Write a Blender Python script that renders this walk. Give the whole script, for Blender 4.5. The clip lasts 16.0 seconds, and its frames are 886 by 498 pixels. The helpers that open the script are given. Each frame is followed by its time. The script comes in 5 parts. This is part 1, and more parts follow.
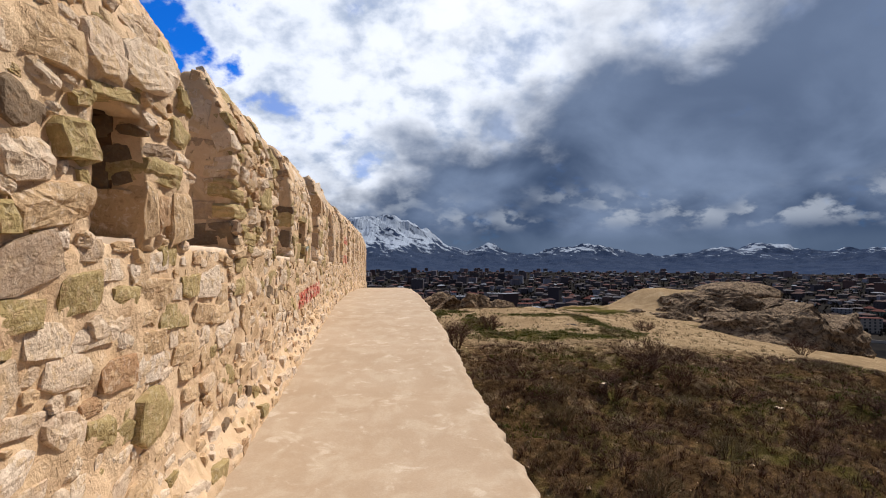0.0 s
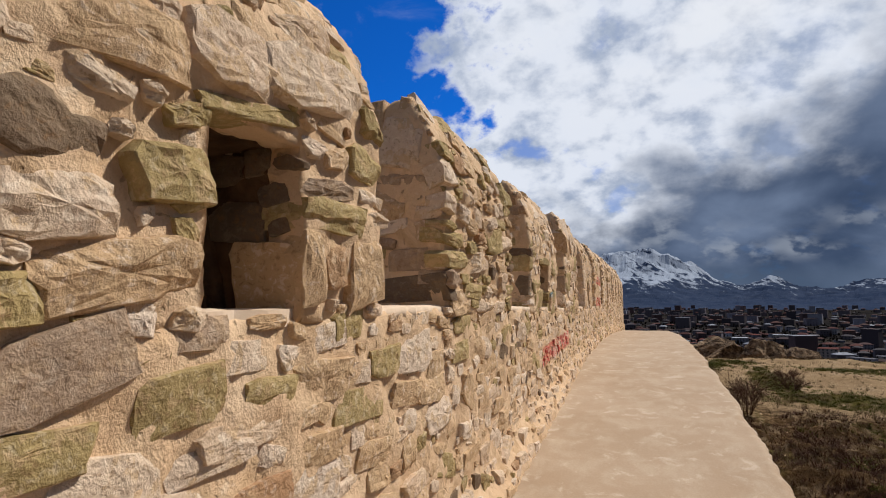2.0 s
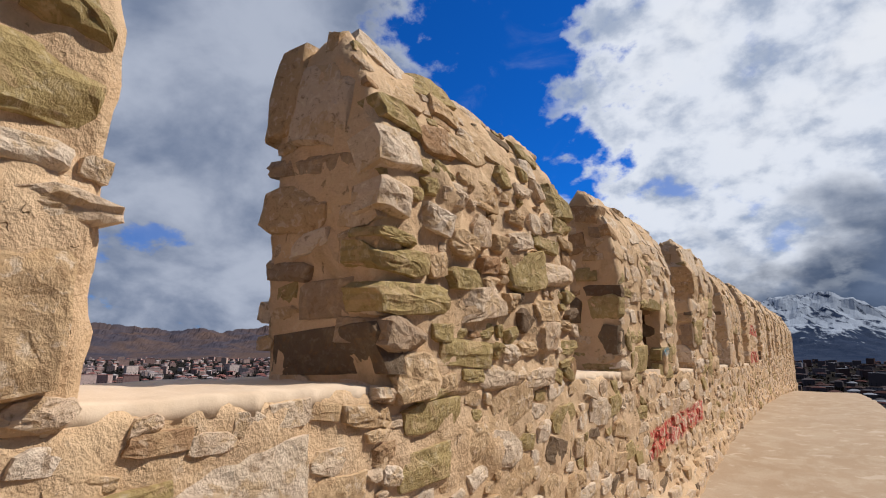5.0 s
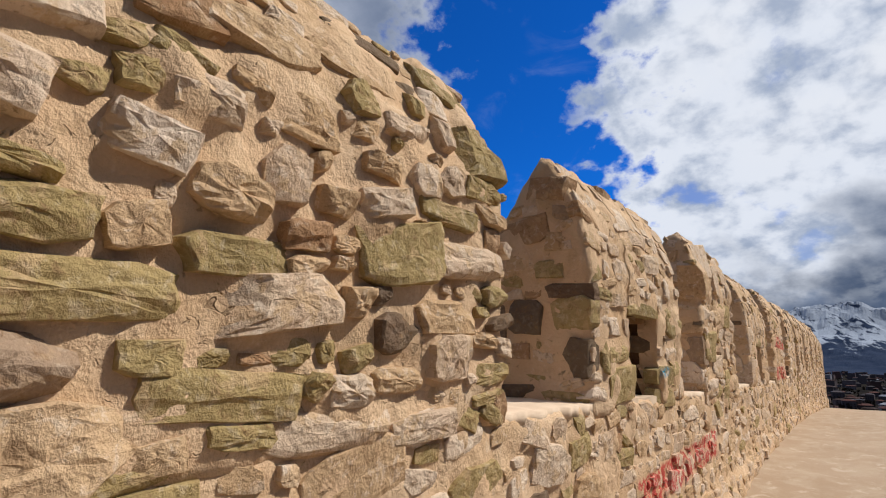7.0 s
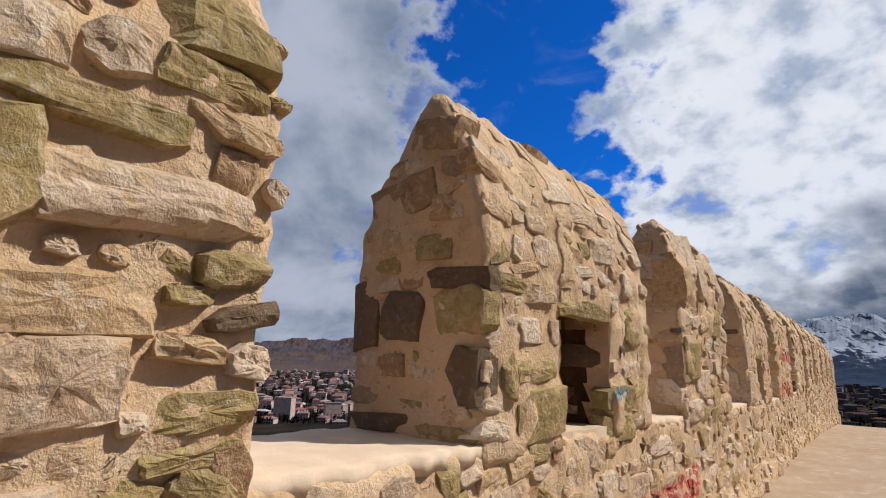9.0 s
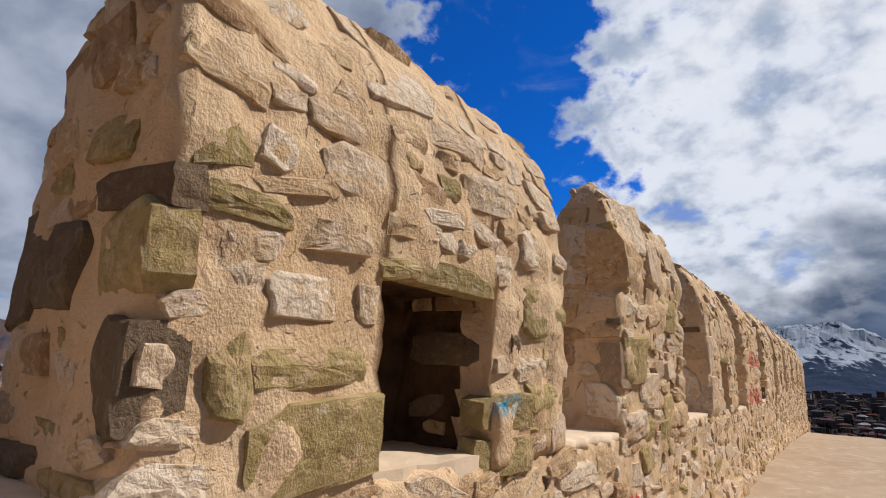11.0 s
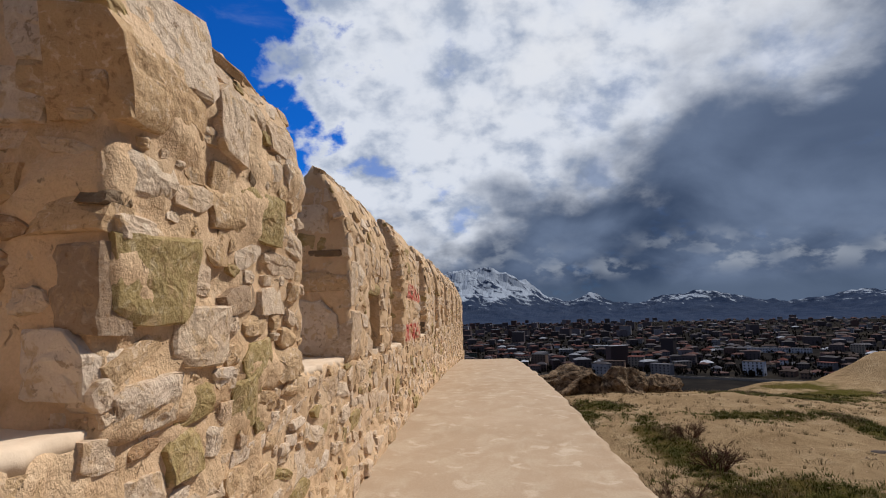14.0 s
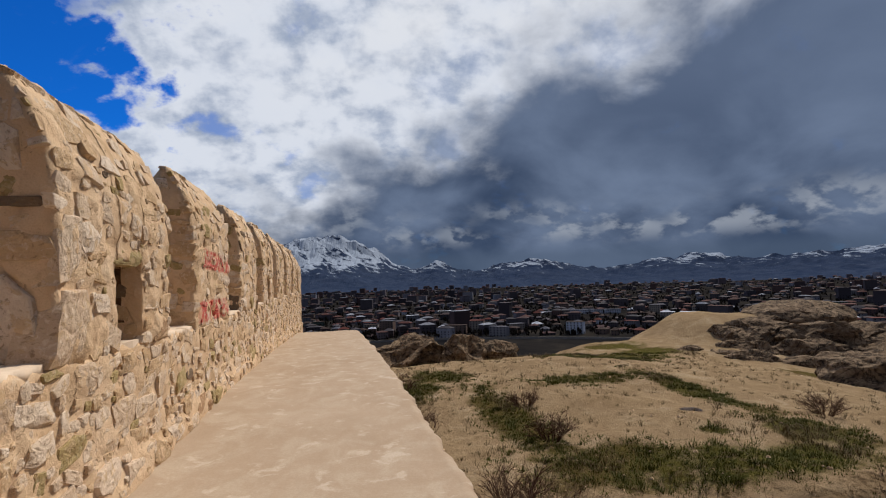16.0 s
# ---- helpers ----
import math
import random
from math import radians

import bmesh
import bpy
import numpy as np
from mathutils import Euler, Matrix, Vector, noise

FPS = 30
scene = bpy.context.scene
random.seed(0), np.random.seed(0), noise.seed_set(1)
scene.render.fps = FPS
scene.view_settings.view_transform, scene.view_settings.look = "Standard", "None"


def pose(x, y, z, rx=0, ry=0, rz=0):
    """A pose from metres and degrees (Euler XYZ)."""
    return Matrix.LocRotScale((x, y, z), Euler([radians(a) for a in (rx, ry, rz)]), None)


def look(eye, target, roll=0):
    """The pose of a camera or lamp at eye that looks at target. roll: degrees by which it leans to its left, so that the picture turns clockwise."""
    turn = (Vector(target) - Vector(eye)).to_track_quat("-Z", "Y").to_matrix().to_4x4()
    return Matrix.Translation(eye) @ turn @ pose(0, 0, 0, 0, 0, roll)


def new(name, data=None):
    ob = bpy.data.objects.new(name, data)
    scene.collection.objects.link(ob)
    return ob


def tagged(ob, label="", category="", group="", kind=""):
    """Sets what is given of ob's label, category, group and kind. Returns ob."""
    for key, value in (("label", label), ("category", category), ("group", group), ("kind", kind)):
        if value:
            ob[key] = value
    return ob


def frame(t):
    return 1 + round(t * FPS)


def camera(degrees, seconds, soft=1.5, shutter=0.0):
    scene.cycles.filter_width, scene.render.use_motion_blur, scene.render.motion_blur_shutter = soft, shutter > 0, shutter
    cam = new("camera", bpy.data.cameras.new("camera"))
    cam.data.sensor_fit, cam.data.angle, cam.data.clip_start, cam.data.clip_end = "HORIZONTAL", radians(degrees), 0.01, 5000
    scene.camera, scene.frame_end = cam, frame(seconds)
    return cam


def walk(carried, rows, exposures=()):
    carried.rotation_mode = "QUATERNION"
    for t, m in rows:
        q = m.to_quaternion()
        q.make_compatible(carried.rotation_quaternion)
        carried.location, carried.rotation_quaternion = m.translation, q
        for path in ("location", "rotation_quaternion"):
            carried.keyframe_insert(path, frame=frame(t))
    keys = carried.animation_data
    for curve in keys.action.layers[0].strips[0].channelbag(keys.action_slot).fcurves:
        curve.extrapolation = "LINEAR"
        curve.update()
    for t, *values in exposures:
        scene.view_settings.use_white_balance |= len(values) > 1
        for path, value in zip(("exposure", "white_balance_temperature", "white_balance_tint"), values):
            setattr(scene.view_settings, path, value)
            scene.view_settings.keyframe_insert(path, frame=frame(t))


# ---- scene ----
cam = camera(78.6, 16.0, soft=1.1)
METRES, EYE, TILT, LEAN, TURN = 9.3, 1.5, 1.2, 0.0, -6.0
ROWS = [
    (0.0, 0.0, 0.0, 0.0, 0.0, 0.0, -0.0),
    (0.5, -0.0022, 0.0344, 0.0048, 7.57, 0.6, 0.67),
    (1.0, -0.0077, 0.0645, 0.0061, 14.93, 1.15, 1.11),
    (1.5, -0.0149, 0.0934, 0.0073, 21.11, 2.35, 1.18),
    (2.0, -0.0158, 0.1193, 0.0111, 26.39, 4.25, 1.14),
    (2.5, -0.0147, 0.1474, 0.011, 30.47, 5.97, 1.11),
    (3.0, -0.014, 0.1801, 0.0128, 33.84, 7.48, 1.05),
    (3.5, -0.0167, 0.2097, 0.0124, 36.65, 8.09, 1.07),
    (6.0, -0.0398, 0.3741, 0.0179, 41.84, 9.79, 0.29),
    (6.5, -0.0478, 0.4057, 0.0175, 42.35, 9.91, 0.19),
    (7.0, -0.0537, 0.4355, 0.0209, 42.76, 10.06, -0.02),
    (7.5, -0.057, 0.4645, 0.0205, 43.04, 10.29, -0.13),
    (8.0, -0.0602, 0.4968, 0.021, 43.24, 10.66, -0.37),
    (8.5, -0.065, 0.5279, 0.0228, 43.48, 10.89, -0.52),
    (11.0, -0.0926, 0.6798, 0.0186, 41.19, 11.24, -1.21),
    (11.5, -0.099, 0.7109, 0.0139, 38.6, 11.02, -0.98),
    (12.0, -0.1067, 0.7445, 0.0109, 34.66, 10.71, -0.59),
    (12.5, -0.1087, 0.7734, 0.0129, 29.25, 9.8, 0.2),
    (13.0, -0.1091, 0.8025, 0.0079, 22.38, 8.62, 0.9),
    (13.5, -0.1083, 0.837, 0.0075, 15.54, 7.61, 1.34),
    (14.0, -0.1079, 0.8677, 0.0086, 10.41, 5.72, 1.71),
    (14.5, -0.1085, 0.8982, 0.0064, 6.19, 4.65, 1.74),
    (15.0, -0.1051, 0.9273, 0.0115, 1.82, 3.5, 1.87),
    (15.5, -0.0988, 0.9547, 0.0099, -2.27, 2.4, 1.89),
    (16.0, -0.0875, 0.9844, 0.0108, -5.44, 1.84, 1.92),
]
walk(cam, [(t, pose(0, 0, EYE, TILT, LEAN, TURN) @ pose(METRES * x, METRES * y, METRES * z, 90 + pitch, roll, yaw)) for t, x, y, z, yaw, pitch, roll in ROWS],
     exposures=((0.0, -0.06), (1.5, -0.31), (3.5, -0.41), (7.0, -0.36), (11.5, -0.37), (13.0, -0.40), (14.5, -0.50), (16.0, -0.50)))

# ---- world, sun ----
SUN_AZ, SUN_EL = 45.0, 47.0          # degrees from +y towards +x, and up


class Nodes:
    """Short-hand for a node tree."""

    def __init__(self, tree):
        self.t = tree
        tree.nodes.clear()

    def add(self, kind):
        return self.t.nodes.new(kind)

    def put(self, sock, v):
        if isinstance(v, bpy.types.NodeSocket):
            self.t.links.new(v, sock)
        elif v is not None:
            if isinstance(v, tuple) and len(v) == 3 and sock.type == "RGBA":
                v = (*v, 1)
            sock.default_value = v

    def m(self, op, a, b=None, c=None, clamp=False):
        n = self.add("ShaderNodeMath")
        n.operation, n.use_clamp = op, clamp
        for s, v in zip(n.inputs, (a, b, c)):
            self.put(s, v)
        return n.outputs[0]

    def vm(self, op, a, b=None):
        n = self.add("ShaderNodeVectorMath")
        n.operation = op
        self.put(n.inputs[0], a)
        if b is not None:
            self.put(n.inputs[1], b)
        return n.outputs[0]

    def step(self, v, lo, hi, a=0.0, b=1.0):
        n = self.add("ShaderNodeMapRange")
        n.interpolation_type, n.clamp = "SMOOTHSTEP", True
        for s, x in zip(n.inputs, (v, lo, hi, a, b)):
            self.put(s, x)
        return n.outputs[0]

    def mix(self, f, a, b, how="MIX"):
        n = self.add("ShaderNodeMix")
        n.data_type, n.blend_type = "RGBA", how
        self.put(n.inputs[0], f)
        self.put(n.inputs[6], a)
        self.put(n.inputs[7], b)
        return n.outputs[2]

    def noise(self, v, scale, detail=4, rough=0.55, distort=0.0):
        n = self.add("ShaderNodeTexNoise")
        self.put(n.inputs["Vector"], v)
        n.inputs["Scale"].default_value, n.inputs["Detail"].default_value = scale, detail
        n.inputs["Roughness"].default_value, n.inputs["Distortion"].default_value = rough, distort
        return n.outputs["Fac"]

    def ramp(self, f, stops):
        n = self.add("ShaderNodeValToRGB")
        e = n.color_ramp.elements
        while len(e) < len(stops):
            e.new(0.5)
        for el, (p, c) in zip(e, stops):
            el.position, el.color = p, (*c, 1)
        self.put(n.inputs[0], f)
        return n.outputs[0]

    def xyz(self, v):
        n = self.add("ShaderNodeSeparateXYZ")
        self.put(n.inputs[0], v)
        return n.outputs

    def vec(self, x, y, z):
        n = self.add("ShaderNodeCombineXYZ")
        for s, v in zip(n.inputs, (x, y, z)):
            self.put(s, v)
        return n.outputs[0]


def make_world():
    world = bpy.data.worlds.new("sky")
    scene.world = world
    world.use_nodes = True
    N = Nodes(world.node_tree)
    d = N.add("ShaderNodeTexCoord").outputs["Generated"]
    sky = N.add("ShaderNodeTexSky")
    sky.sky_type, sky.sun_disc, sky.altitude = "NISHITA", False, 1700.0
    sky.sun_elevation, sky.sun_rotation = radians(SUN_EL), radians(SUN_AZ)
    sky.air_density, sky.dust_density, sky.ozone_density = 1.0, 0.2, 3.0
    x, y, z = N.xyz(d)
    az = N.m("MULTIPLY", N.m("ARCTAN2", x, y), 57.296)
    el = N.m("MULTIPLY", N.m("ARCSINE", z), 57.296)
    up = N.m("ADD", N.m("MAXIMUM", z, 0.0), 0.52)
    p = N.vec(N.m("DIVIDE", x, up), N.m("DIVIDE", y, up), 0.0)
    big = N.noise(p, 1.9, 3, 0.5, 0.3)
    fine = N.noise(p, 6.0, 10, 0.57, 0.1)
    puff = N.noise(p, 10.5, 9, 0.55, 0.1)
    # the clear gap in the clouds
    wob = N.m("ADD", N.m("MULTIPLY", N.m("SUBTRACT", fine, 0.5), 40.0), N.m("MULTIPLY", N.m("SUBTRACT", puff, 0.5), 20.0))
    gap = N.m("SUBTRACT", N.m("ADD", 11.5, N.m("MULTIPLY", N.m("SUBTRACT", el, 24.0), 0.14)),
              N.m("ABSOLUTE", N.m("SUBTRACT", az, N.m("ADD", -29.3, N.m("MULTIPLY", N.m("SUBTRACT", el, 24.0), 0.05)))))
    gap = N.m("ADD", gap, wob)
    cover = N.m("MULTIPLY", N.step(gap, 3.5, -1.5), N.step(N.m("ADD", fine, N.m("MULTIPLY", N.m("SUBTRACT", big, 0.5), 0.6)), 0.30, 0.40, N.step(az, -14.0, 6.0, 0.5, 0.96), 1.0))
    cover = N.m("MAXIMUM", cover, N.m("MULTIPLY", N.step(N.noise(p, 8.0, 7, 0.6, 0.6), 0.54, 0.78), 0.12))
    # the storm bank over the plain
    edge = N.m("SUBTRACT", N.m("ADD", N.m("MULTIPLY", az, 0.50), 11.2), el)
    edge = N.m("ADD", edge, N.m("MULTIPLY", N.m("SUBTRACT", big, 0.5), 26.0))
    soft = N.noise(p, 3.6, 6, 0.52, 0.3)
    edge = N.m("ADD", edge, N.m("MULTIPLY", N.m("SUBTRACT", soft, 0.5), 18.0))
    edge = N.m("ADD", edge, N.m("MULTIPLY", N.m("SUBTRACT", fine, 0.5), 14.0))
    storm = N.step(edge, -4.0, 7.0)
    white = N.mix(N.step(N.m("ADD", N.m("MULTIPLY", puff, 0.6), N.m("MULTIPLY", fine, 0.4)), 0.37, 0.55), (0.46, 0.55, 0.73), (0.96, 1.02, 1.14))
    glow = N.m("MULTIPLY", N.step(az, -34.0, 12.0), N.step(el, 8.0, 34.0))
    white = N.mix(N.m("MULTIPLY", glow, N.step(fine, 0.38, 0.64, 0.0, 0.6)), white, (1.12, 1.13, 1.16))
    lump = N.m("ADD", N.m("MULTIPLY", big, 0.6), N.m("MULTIPLY", soft, 0.5))
    grey = N.mix(N.step(lump, 0.42, 0.72), (0.048, 0.080, 0.155), (0.215, 0.285, 0.430))
    grey = N.mix(N.step(N.m("ADD", el, N.m("MULTIPLY", az, 0.15)), 10.0, 26.0, 0.0, 0.65), grey, (0.185, 0.248, 0.385))
    low = N.m("MULTIPLY", N.m("MULTIPLY", N.step(el, 8.5, 5.5), N.step(el, 2.5, 4.5)), N.step(puff, 0.44, 0.58))
    grey = N.mix(N.m("MULTIPLY", low, N.step(N.noise(p, 3.1, 3), 0.42, 0.62, 0.05, 0.8)), grey, (0.43, 0.48, 0.57))
    grey = N.mix(N.step(el, 3.6, 1.6, 0.0, 0.7), grey, (0.10, 0.145, 0.23))
    left = N.mix(N.step(N.m("ADD", N.m("MULTIPLY", soft, 0.7), N.m("MULTIPLY", fine, 0.3)), 0.36, 0.62), (0.22, 0.28, 0.42), (0.55, 0.61, 0.75))
    cloud = N.mix(storm, white, grey)
    cloud = N.mix(N.step(N.m("ADD", az, N.m("MULTIPLY", wob, 0.4)), -36.0, -45.0), cloud, left)
    cloud = N.mix(N.m("MAXIMUM", N.step(az, 62.0, 95.0, 0.0, 0.95), N.step(az, -100.0, -125.0, 0.0, 0.95)), cloud, (0.13, 0.162, 0.235))
    blue = N.mix(1.0, sky.outputs[0], (0.006, 0.070, 0.172), "MULTIPLY")
    colour = N.mix(N.m("MAXIMUM", cover, N.m("MULTIPLY", storm, 0.97)), blue, cloud)
    bg = N.add("ShaderNodeBackground")
    N.put(bg.inputs[0], colour)
    bg.inputs[1].default_value = 1.0
    out = N.add("ShaderNodeOutputWorld")
    N.t.links.new(bg.outputs[0], out.inputs[0])


make_world()
sun = new("sun", bpy.data.lights.new("sun", "SUN"))
sun.data.energy, sun.data.angle, sun.data.color = 5.2, radians(0.6), (1.0, 0.91, 0.80)
_a, _e = radians(SUN_AZ), radians(SUN_EL)
sun.matrix_world = look((20 * math.sin(_a) * math.cos(_e), 20 * math.cos(_a) * math.cos(_e), 20 * math.sin(_e)), (0, 0, 0))


# ---- materials ----
def material(name, build, rough=0.9, bump=None, spec=0.3):
    """build(N, pos) returns (colour, height or None)."""
    mat = bpy.data.materials.new(name)
    mat.use_nodes = True
    N = Nodes(mat.node_tree)
    pos = N.add("ShaderNodeNewGeometry").outputs["Position"]
    colour, height = build(N, pos)
    b = N.add("ShaderNodeBsdfPrincipled")
    N.put(b.inputs["Base Color"], colour)
    b.inputs["Roughness"].default_value = rough
    b.inputs["Specular IOR Level"].default_value = spec
    if height is not None:
        bn = N.add("ShaderNodeBump")
        bn.inputs["Strength"].default_value, bn.inputs["Distance"].default_value = bump or (0.5, 0.02)
        N.put(bn.inputs["Height"], height)
        N.t.links.new(bn.outputs[0], b.inputs["Normal"])
    out = N.add("ShaderNodeOutputMaterial")
    N.t.links.new(b.outputs[0], out.inputs[0])
    return mat


def paint(N, pos, colour):
    """Sprayed red and blue marks on the face of the wall."""
    x, y, z = N.xyz(pos)
    front = N.step(x, -1.34, -1.30)

    def block(y0, y1, z0, z1, slope, pitch, seed):
        zz = N.m("SUBTRACT", z, N.m("MULTIPLY", N.m("SUBTRACT", y, y0), slope))
        box = N.m("MULTIPLY", N.m("MULTIPLY", N.step(y, y0 - .03, y0 + .03), N.step(y, y1 + .03, y1 - .03)),
                  N.m("MULTIPLY", N.step(zz, z0 - .02, z0 + .02), N.step(zz, z1 + .02, z1 - .02)))
        n = N.noise(N.vec(N.m("ADD", y, seed), N.m("MULTIPLY", z, 0.9), 0.0), pitch, 2, 0.5, 0.8)
        line = N.step(N.m("ABSOLUTE", N.m("SUBTRACT", n, 0.5)), 0.085, 0.05)
        wear = N.step(N.noise(pos, 30.0, 3), 0.28, 0.5)
        haze = N.m("MULTIPLY", N.step(n, 0.3, 0.6), 0.35)
        return N.m("MULTIPLY", N.m("MULTIPLY", box, front), N.m("MULTIPLY", N.m("MAXIMUM", line, haze), wear))

    red = N.m("MAXIMUM", block(7.45, 9.75, 0.84, 1.06, 0.035, 7.0, 0.0),
              N.m("MAXIMUM", block(15.1, 16.5, 1.98, 2.18, -0.03, 5.0, 3.0), block(14.9, 16.4, 1.42, 1.64, 0.0, 5.0, 7.0)))
    colour = N.mix(N.m("MULTIPLY", red, 0.85, clamp=True), colour, (0.55, 0.045, 0.05))
    blue = N.m("MULTIPLY", block(8.06, 8.22, 1.64, 1.69, 0.1, 16.0, 1.0), 1.0, clamp=True)
    return N.mix(blue, colour, (0.03, 0.30, 0.50))


def mortar_build(N, pos):
    big = N.noise(pos, 1.7, 3)
    mid = N.noise(pos, 9.0, 5)
    grain = N.noise(pos, 120.0, 3, 0.7)
    c = N.ramp(big, [(0.3, (0.65, 0.445, 0.27)), (0.55, (0.72, 0.515, 0.335)), (0.75, (0.78, 0.585, 0.405))])
    c = N.mix(N.step(mid, 0.35, 0.7, 0.0, 0.5), c, (0.74, 0.57, 0.385))
    c = N.mix(N.step(grain, 0.35, 0.7, 0.12, 0.0), c, (0.3, 0.19, 0.10))
    c = N.mix(N.step(N.noise(pos, 3.5, 5, 0.6, 0.6), 0.52, 0.68, 0.0, 0.6), c, (0.46, 0.30, 0.165))
    c = N.mix(N.step(N.noise(pos, 15.0, 6, 0.7, 0.4), 0.56, 0.70, 0.0, 0.5), c, (0.80, 0.66, 0.50))
    lump = N.noise(pos, 13.0, 5, 0.55, 0.1)
    pit = N.step(N.noise(pos, 21.0, 4, 0.6, 0.7), 0.36, 0.30)
    # the shade in the pits is put into the colour too
    c = N.mix(N.m("MULTIPLY", pit, 0.4), c, (0.20, 0.125, 0.07))
    h = N.m("SUBTRACT", N.m("ADD", N.m("ADD", N.m("MULTIPLY", mid, 0.8), N.m("MULTIPLY", lump, 0.7)), N.m("ADD", N.m("MULTIPLY", N.noise(pos, 75.0, 4, 0.7), 0.22), N.m("MULTIPLY", grain, 0.16))),
            N.m("MULTIPLY", pit, 0.4))
    return paint(N, pos, c), h


def stone_build(stops, vein, island, smear=0.8, pale=0.55):
    def build(N, pos):
        if island:
            r = N.add("ShaderNodeNewGeometry").outputs["Random Per Island"]
        else:
            r = N.add("ShaderNodeObjectInfo").outputs["Random"]
        off = N.vm("ADD", pos, N.vec(N.m("MULTIPLY", r, 37.0), N.m("MULTIPLY", r, 19.0), 0.0))
        big, mid = N.noise(off, 6.0, 5, 0.6, 0.4), N.noise(off, 28.0, 6, 0.65, 0.6)
        c = N.ramp(r, stops)
        c = N.mix(N.step(big, 0.35, 0.7, 0.0, 0.6), c, vein)
        c = N.mix(N.step(mid, 0.53, 0.64, 0.0, pale), c, (0.82, 0.71, 0.58))
        c = N.mix(N.step(mid, 0.45, 0.33, 0.0, 0.65), c, (0.26, 0.155, 0.08))
        # mortar smears
        c = N.mix(N.step(N.noise(pos, 13.0, 6, 0.65, 0.5), 0.53, 0.60, 0.0, smear), c, (0.60, 0.425, 0.255))
        ox, oy, oz = N.xyz(off)
        tip = N.m("MULTIPLY", N.m("SUBTRACT", r, 0.5), 0.9)
        beds = N.vec(ox, N.m("MULTIPLY", oy, 0.8), N.m("MULTIPLY", N.m("ADD", oz, N.m("MULTIPLY", oy, tip)), 1.25))
        strata = N.noise(beds, 11.0, 6, 0.62, 0.1)
        # scalloped breaks
        bent = N.vm("ADD", off, N.vec(N.m("MULTIPLY", mid, 0.07), N.m("MULTIPLY", big, 0.08), N.m("MULTIPLY", strata, 0.07)))
        cells = N.add("ShaderNodeTexVoronoi")
        N.put(cells.inputs["Vector"], bent)
        cells.inputs["Scale"].default_value = 15.0
        grit, chip = N.noise(off, 66.0, 5, 0.72), N.noise(off, 24.0, 6, 0.7, 0.2)
        h = N.m("ADD", N.m("ADD", N.m("MULTIPLY", strata, 0.3), N.m("MULTIPLY", cells.outputs["Distance"], 0.45)),
                N.m("ADD", N.m("MULTIPLY", grit, 0.34), N.m("MULTIPLY", chip, 0.75)))
        return paint(N, pos, c), h
    return build


LIME = [(0.0, (0.615, 0.452, 0.315)), (0.2, (0.735, 0.600, 0.475)), (0.4, (0.575, 0.405, 0.270)), (0.6, (0.770, 0.645, 0.530)),
        (0.8, (0.640, 0.480, 0.345)), (1.0, (0.700, 0.555, 0.425))]
OLIVE = [(0.0, (0.36, 0.272, 0.122)), (0.5, (0.44, 0.335, 0.160)), (1.0, (0.31, 0.238, 0.112))]
DARK = [(0.0, (0.16, 0.105, 0.072)), (0.5, (0.215, 0.15, 0.10)), (1.0, (0.13, 0.095, 0.072))]
TAN = [(0.0, (0.583, 0.393, 0.227)), (0.5, (0.649, 0.461, 0.288)), (1.0, (0.528, 0.352, 0.201))]
GREY = [(0.0, (0.40, 0.285, 0.195)), (0.5, (0.45, 0.33, 0.235)), (1.0, (0.35, 0.25, 0.175))]
RUST = [(0.0, (0.40, 0.23, 0.125)), (1.0, (0.44, 0.28, 0.16))]
VEIN = {"l": (0.66, 0.53, 0.39), "o": (0.42, 0.315, 0.145), "d": (0.22, 0.165, 0.11), "t": (0.50, 0.36, 0.22), "r": (0.42, 0.28, 0.17), "g": (0.40, 0.295, 0.21)}
STOPS = {"l": LIME, "o": OLIVE, "d": DARK, "t": TAN, "r": RUST, "g": GREY}
SMEAR = {"l": 0.75, "o": 0.5, "d": 0.08, "t": 0.8, "r": 0.5, "g": 0.3}
PALE = {"l": 0.6, "o": 0.25, "d": 0.08, "t": 0.5, "r": 0.3, "g": 0.2}
KIND = {"l": "limestone", "o": "olive_sandstone", "d": "dark_stone", "t": "tan_stone", "r": "rusty_stone", "g": "grey_stone"}
MORTAR = material("lime_mortar", mortar_build, 0.95, (0.9, 0.026), 0.1)
STONE = {k: material(KIND[k], stone_build(STOPS[k], VEIN[k], False, SMEAR[k], PALE[k]), 0.9, (0.85, 0.022), 0.12) for k in STOPS}
RUBBLE = {k: material(KIND[k] + "_rubble", stone_build(STOPS[k], VEIN[k], True, SMEAR[k], PALE[k]), 0.9, (0.85, 0.022), 0.12) for k in STOPS}


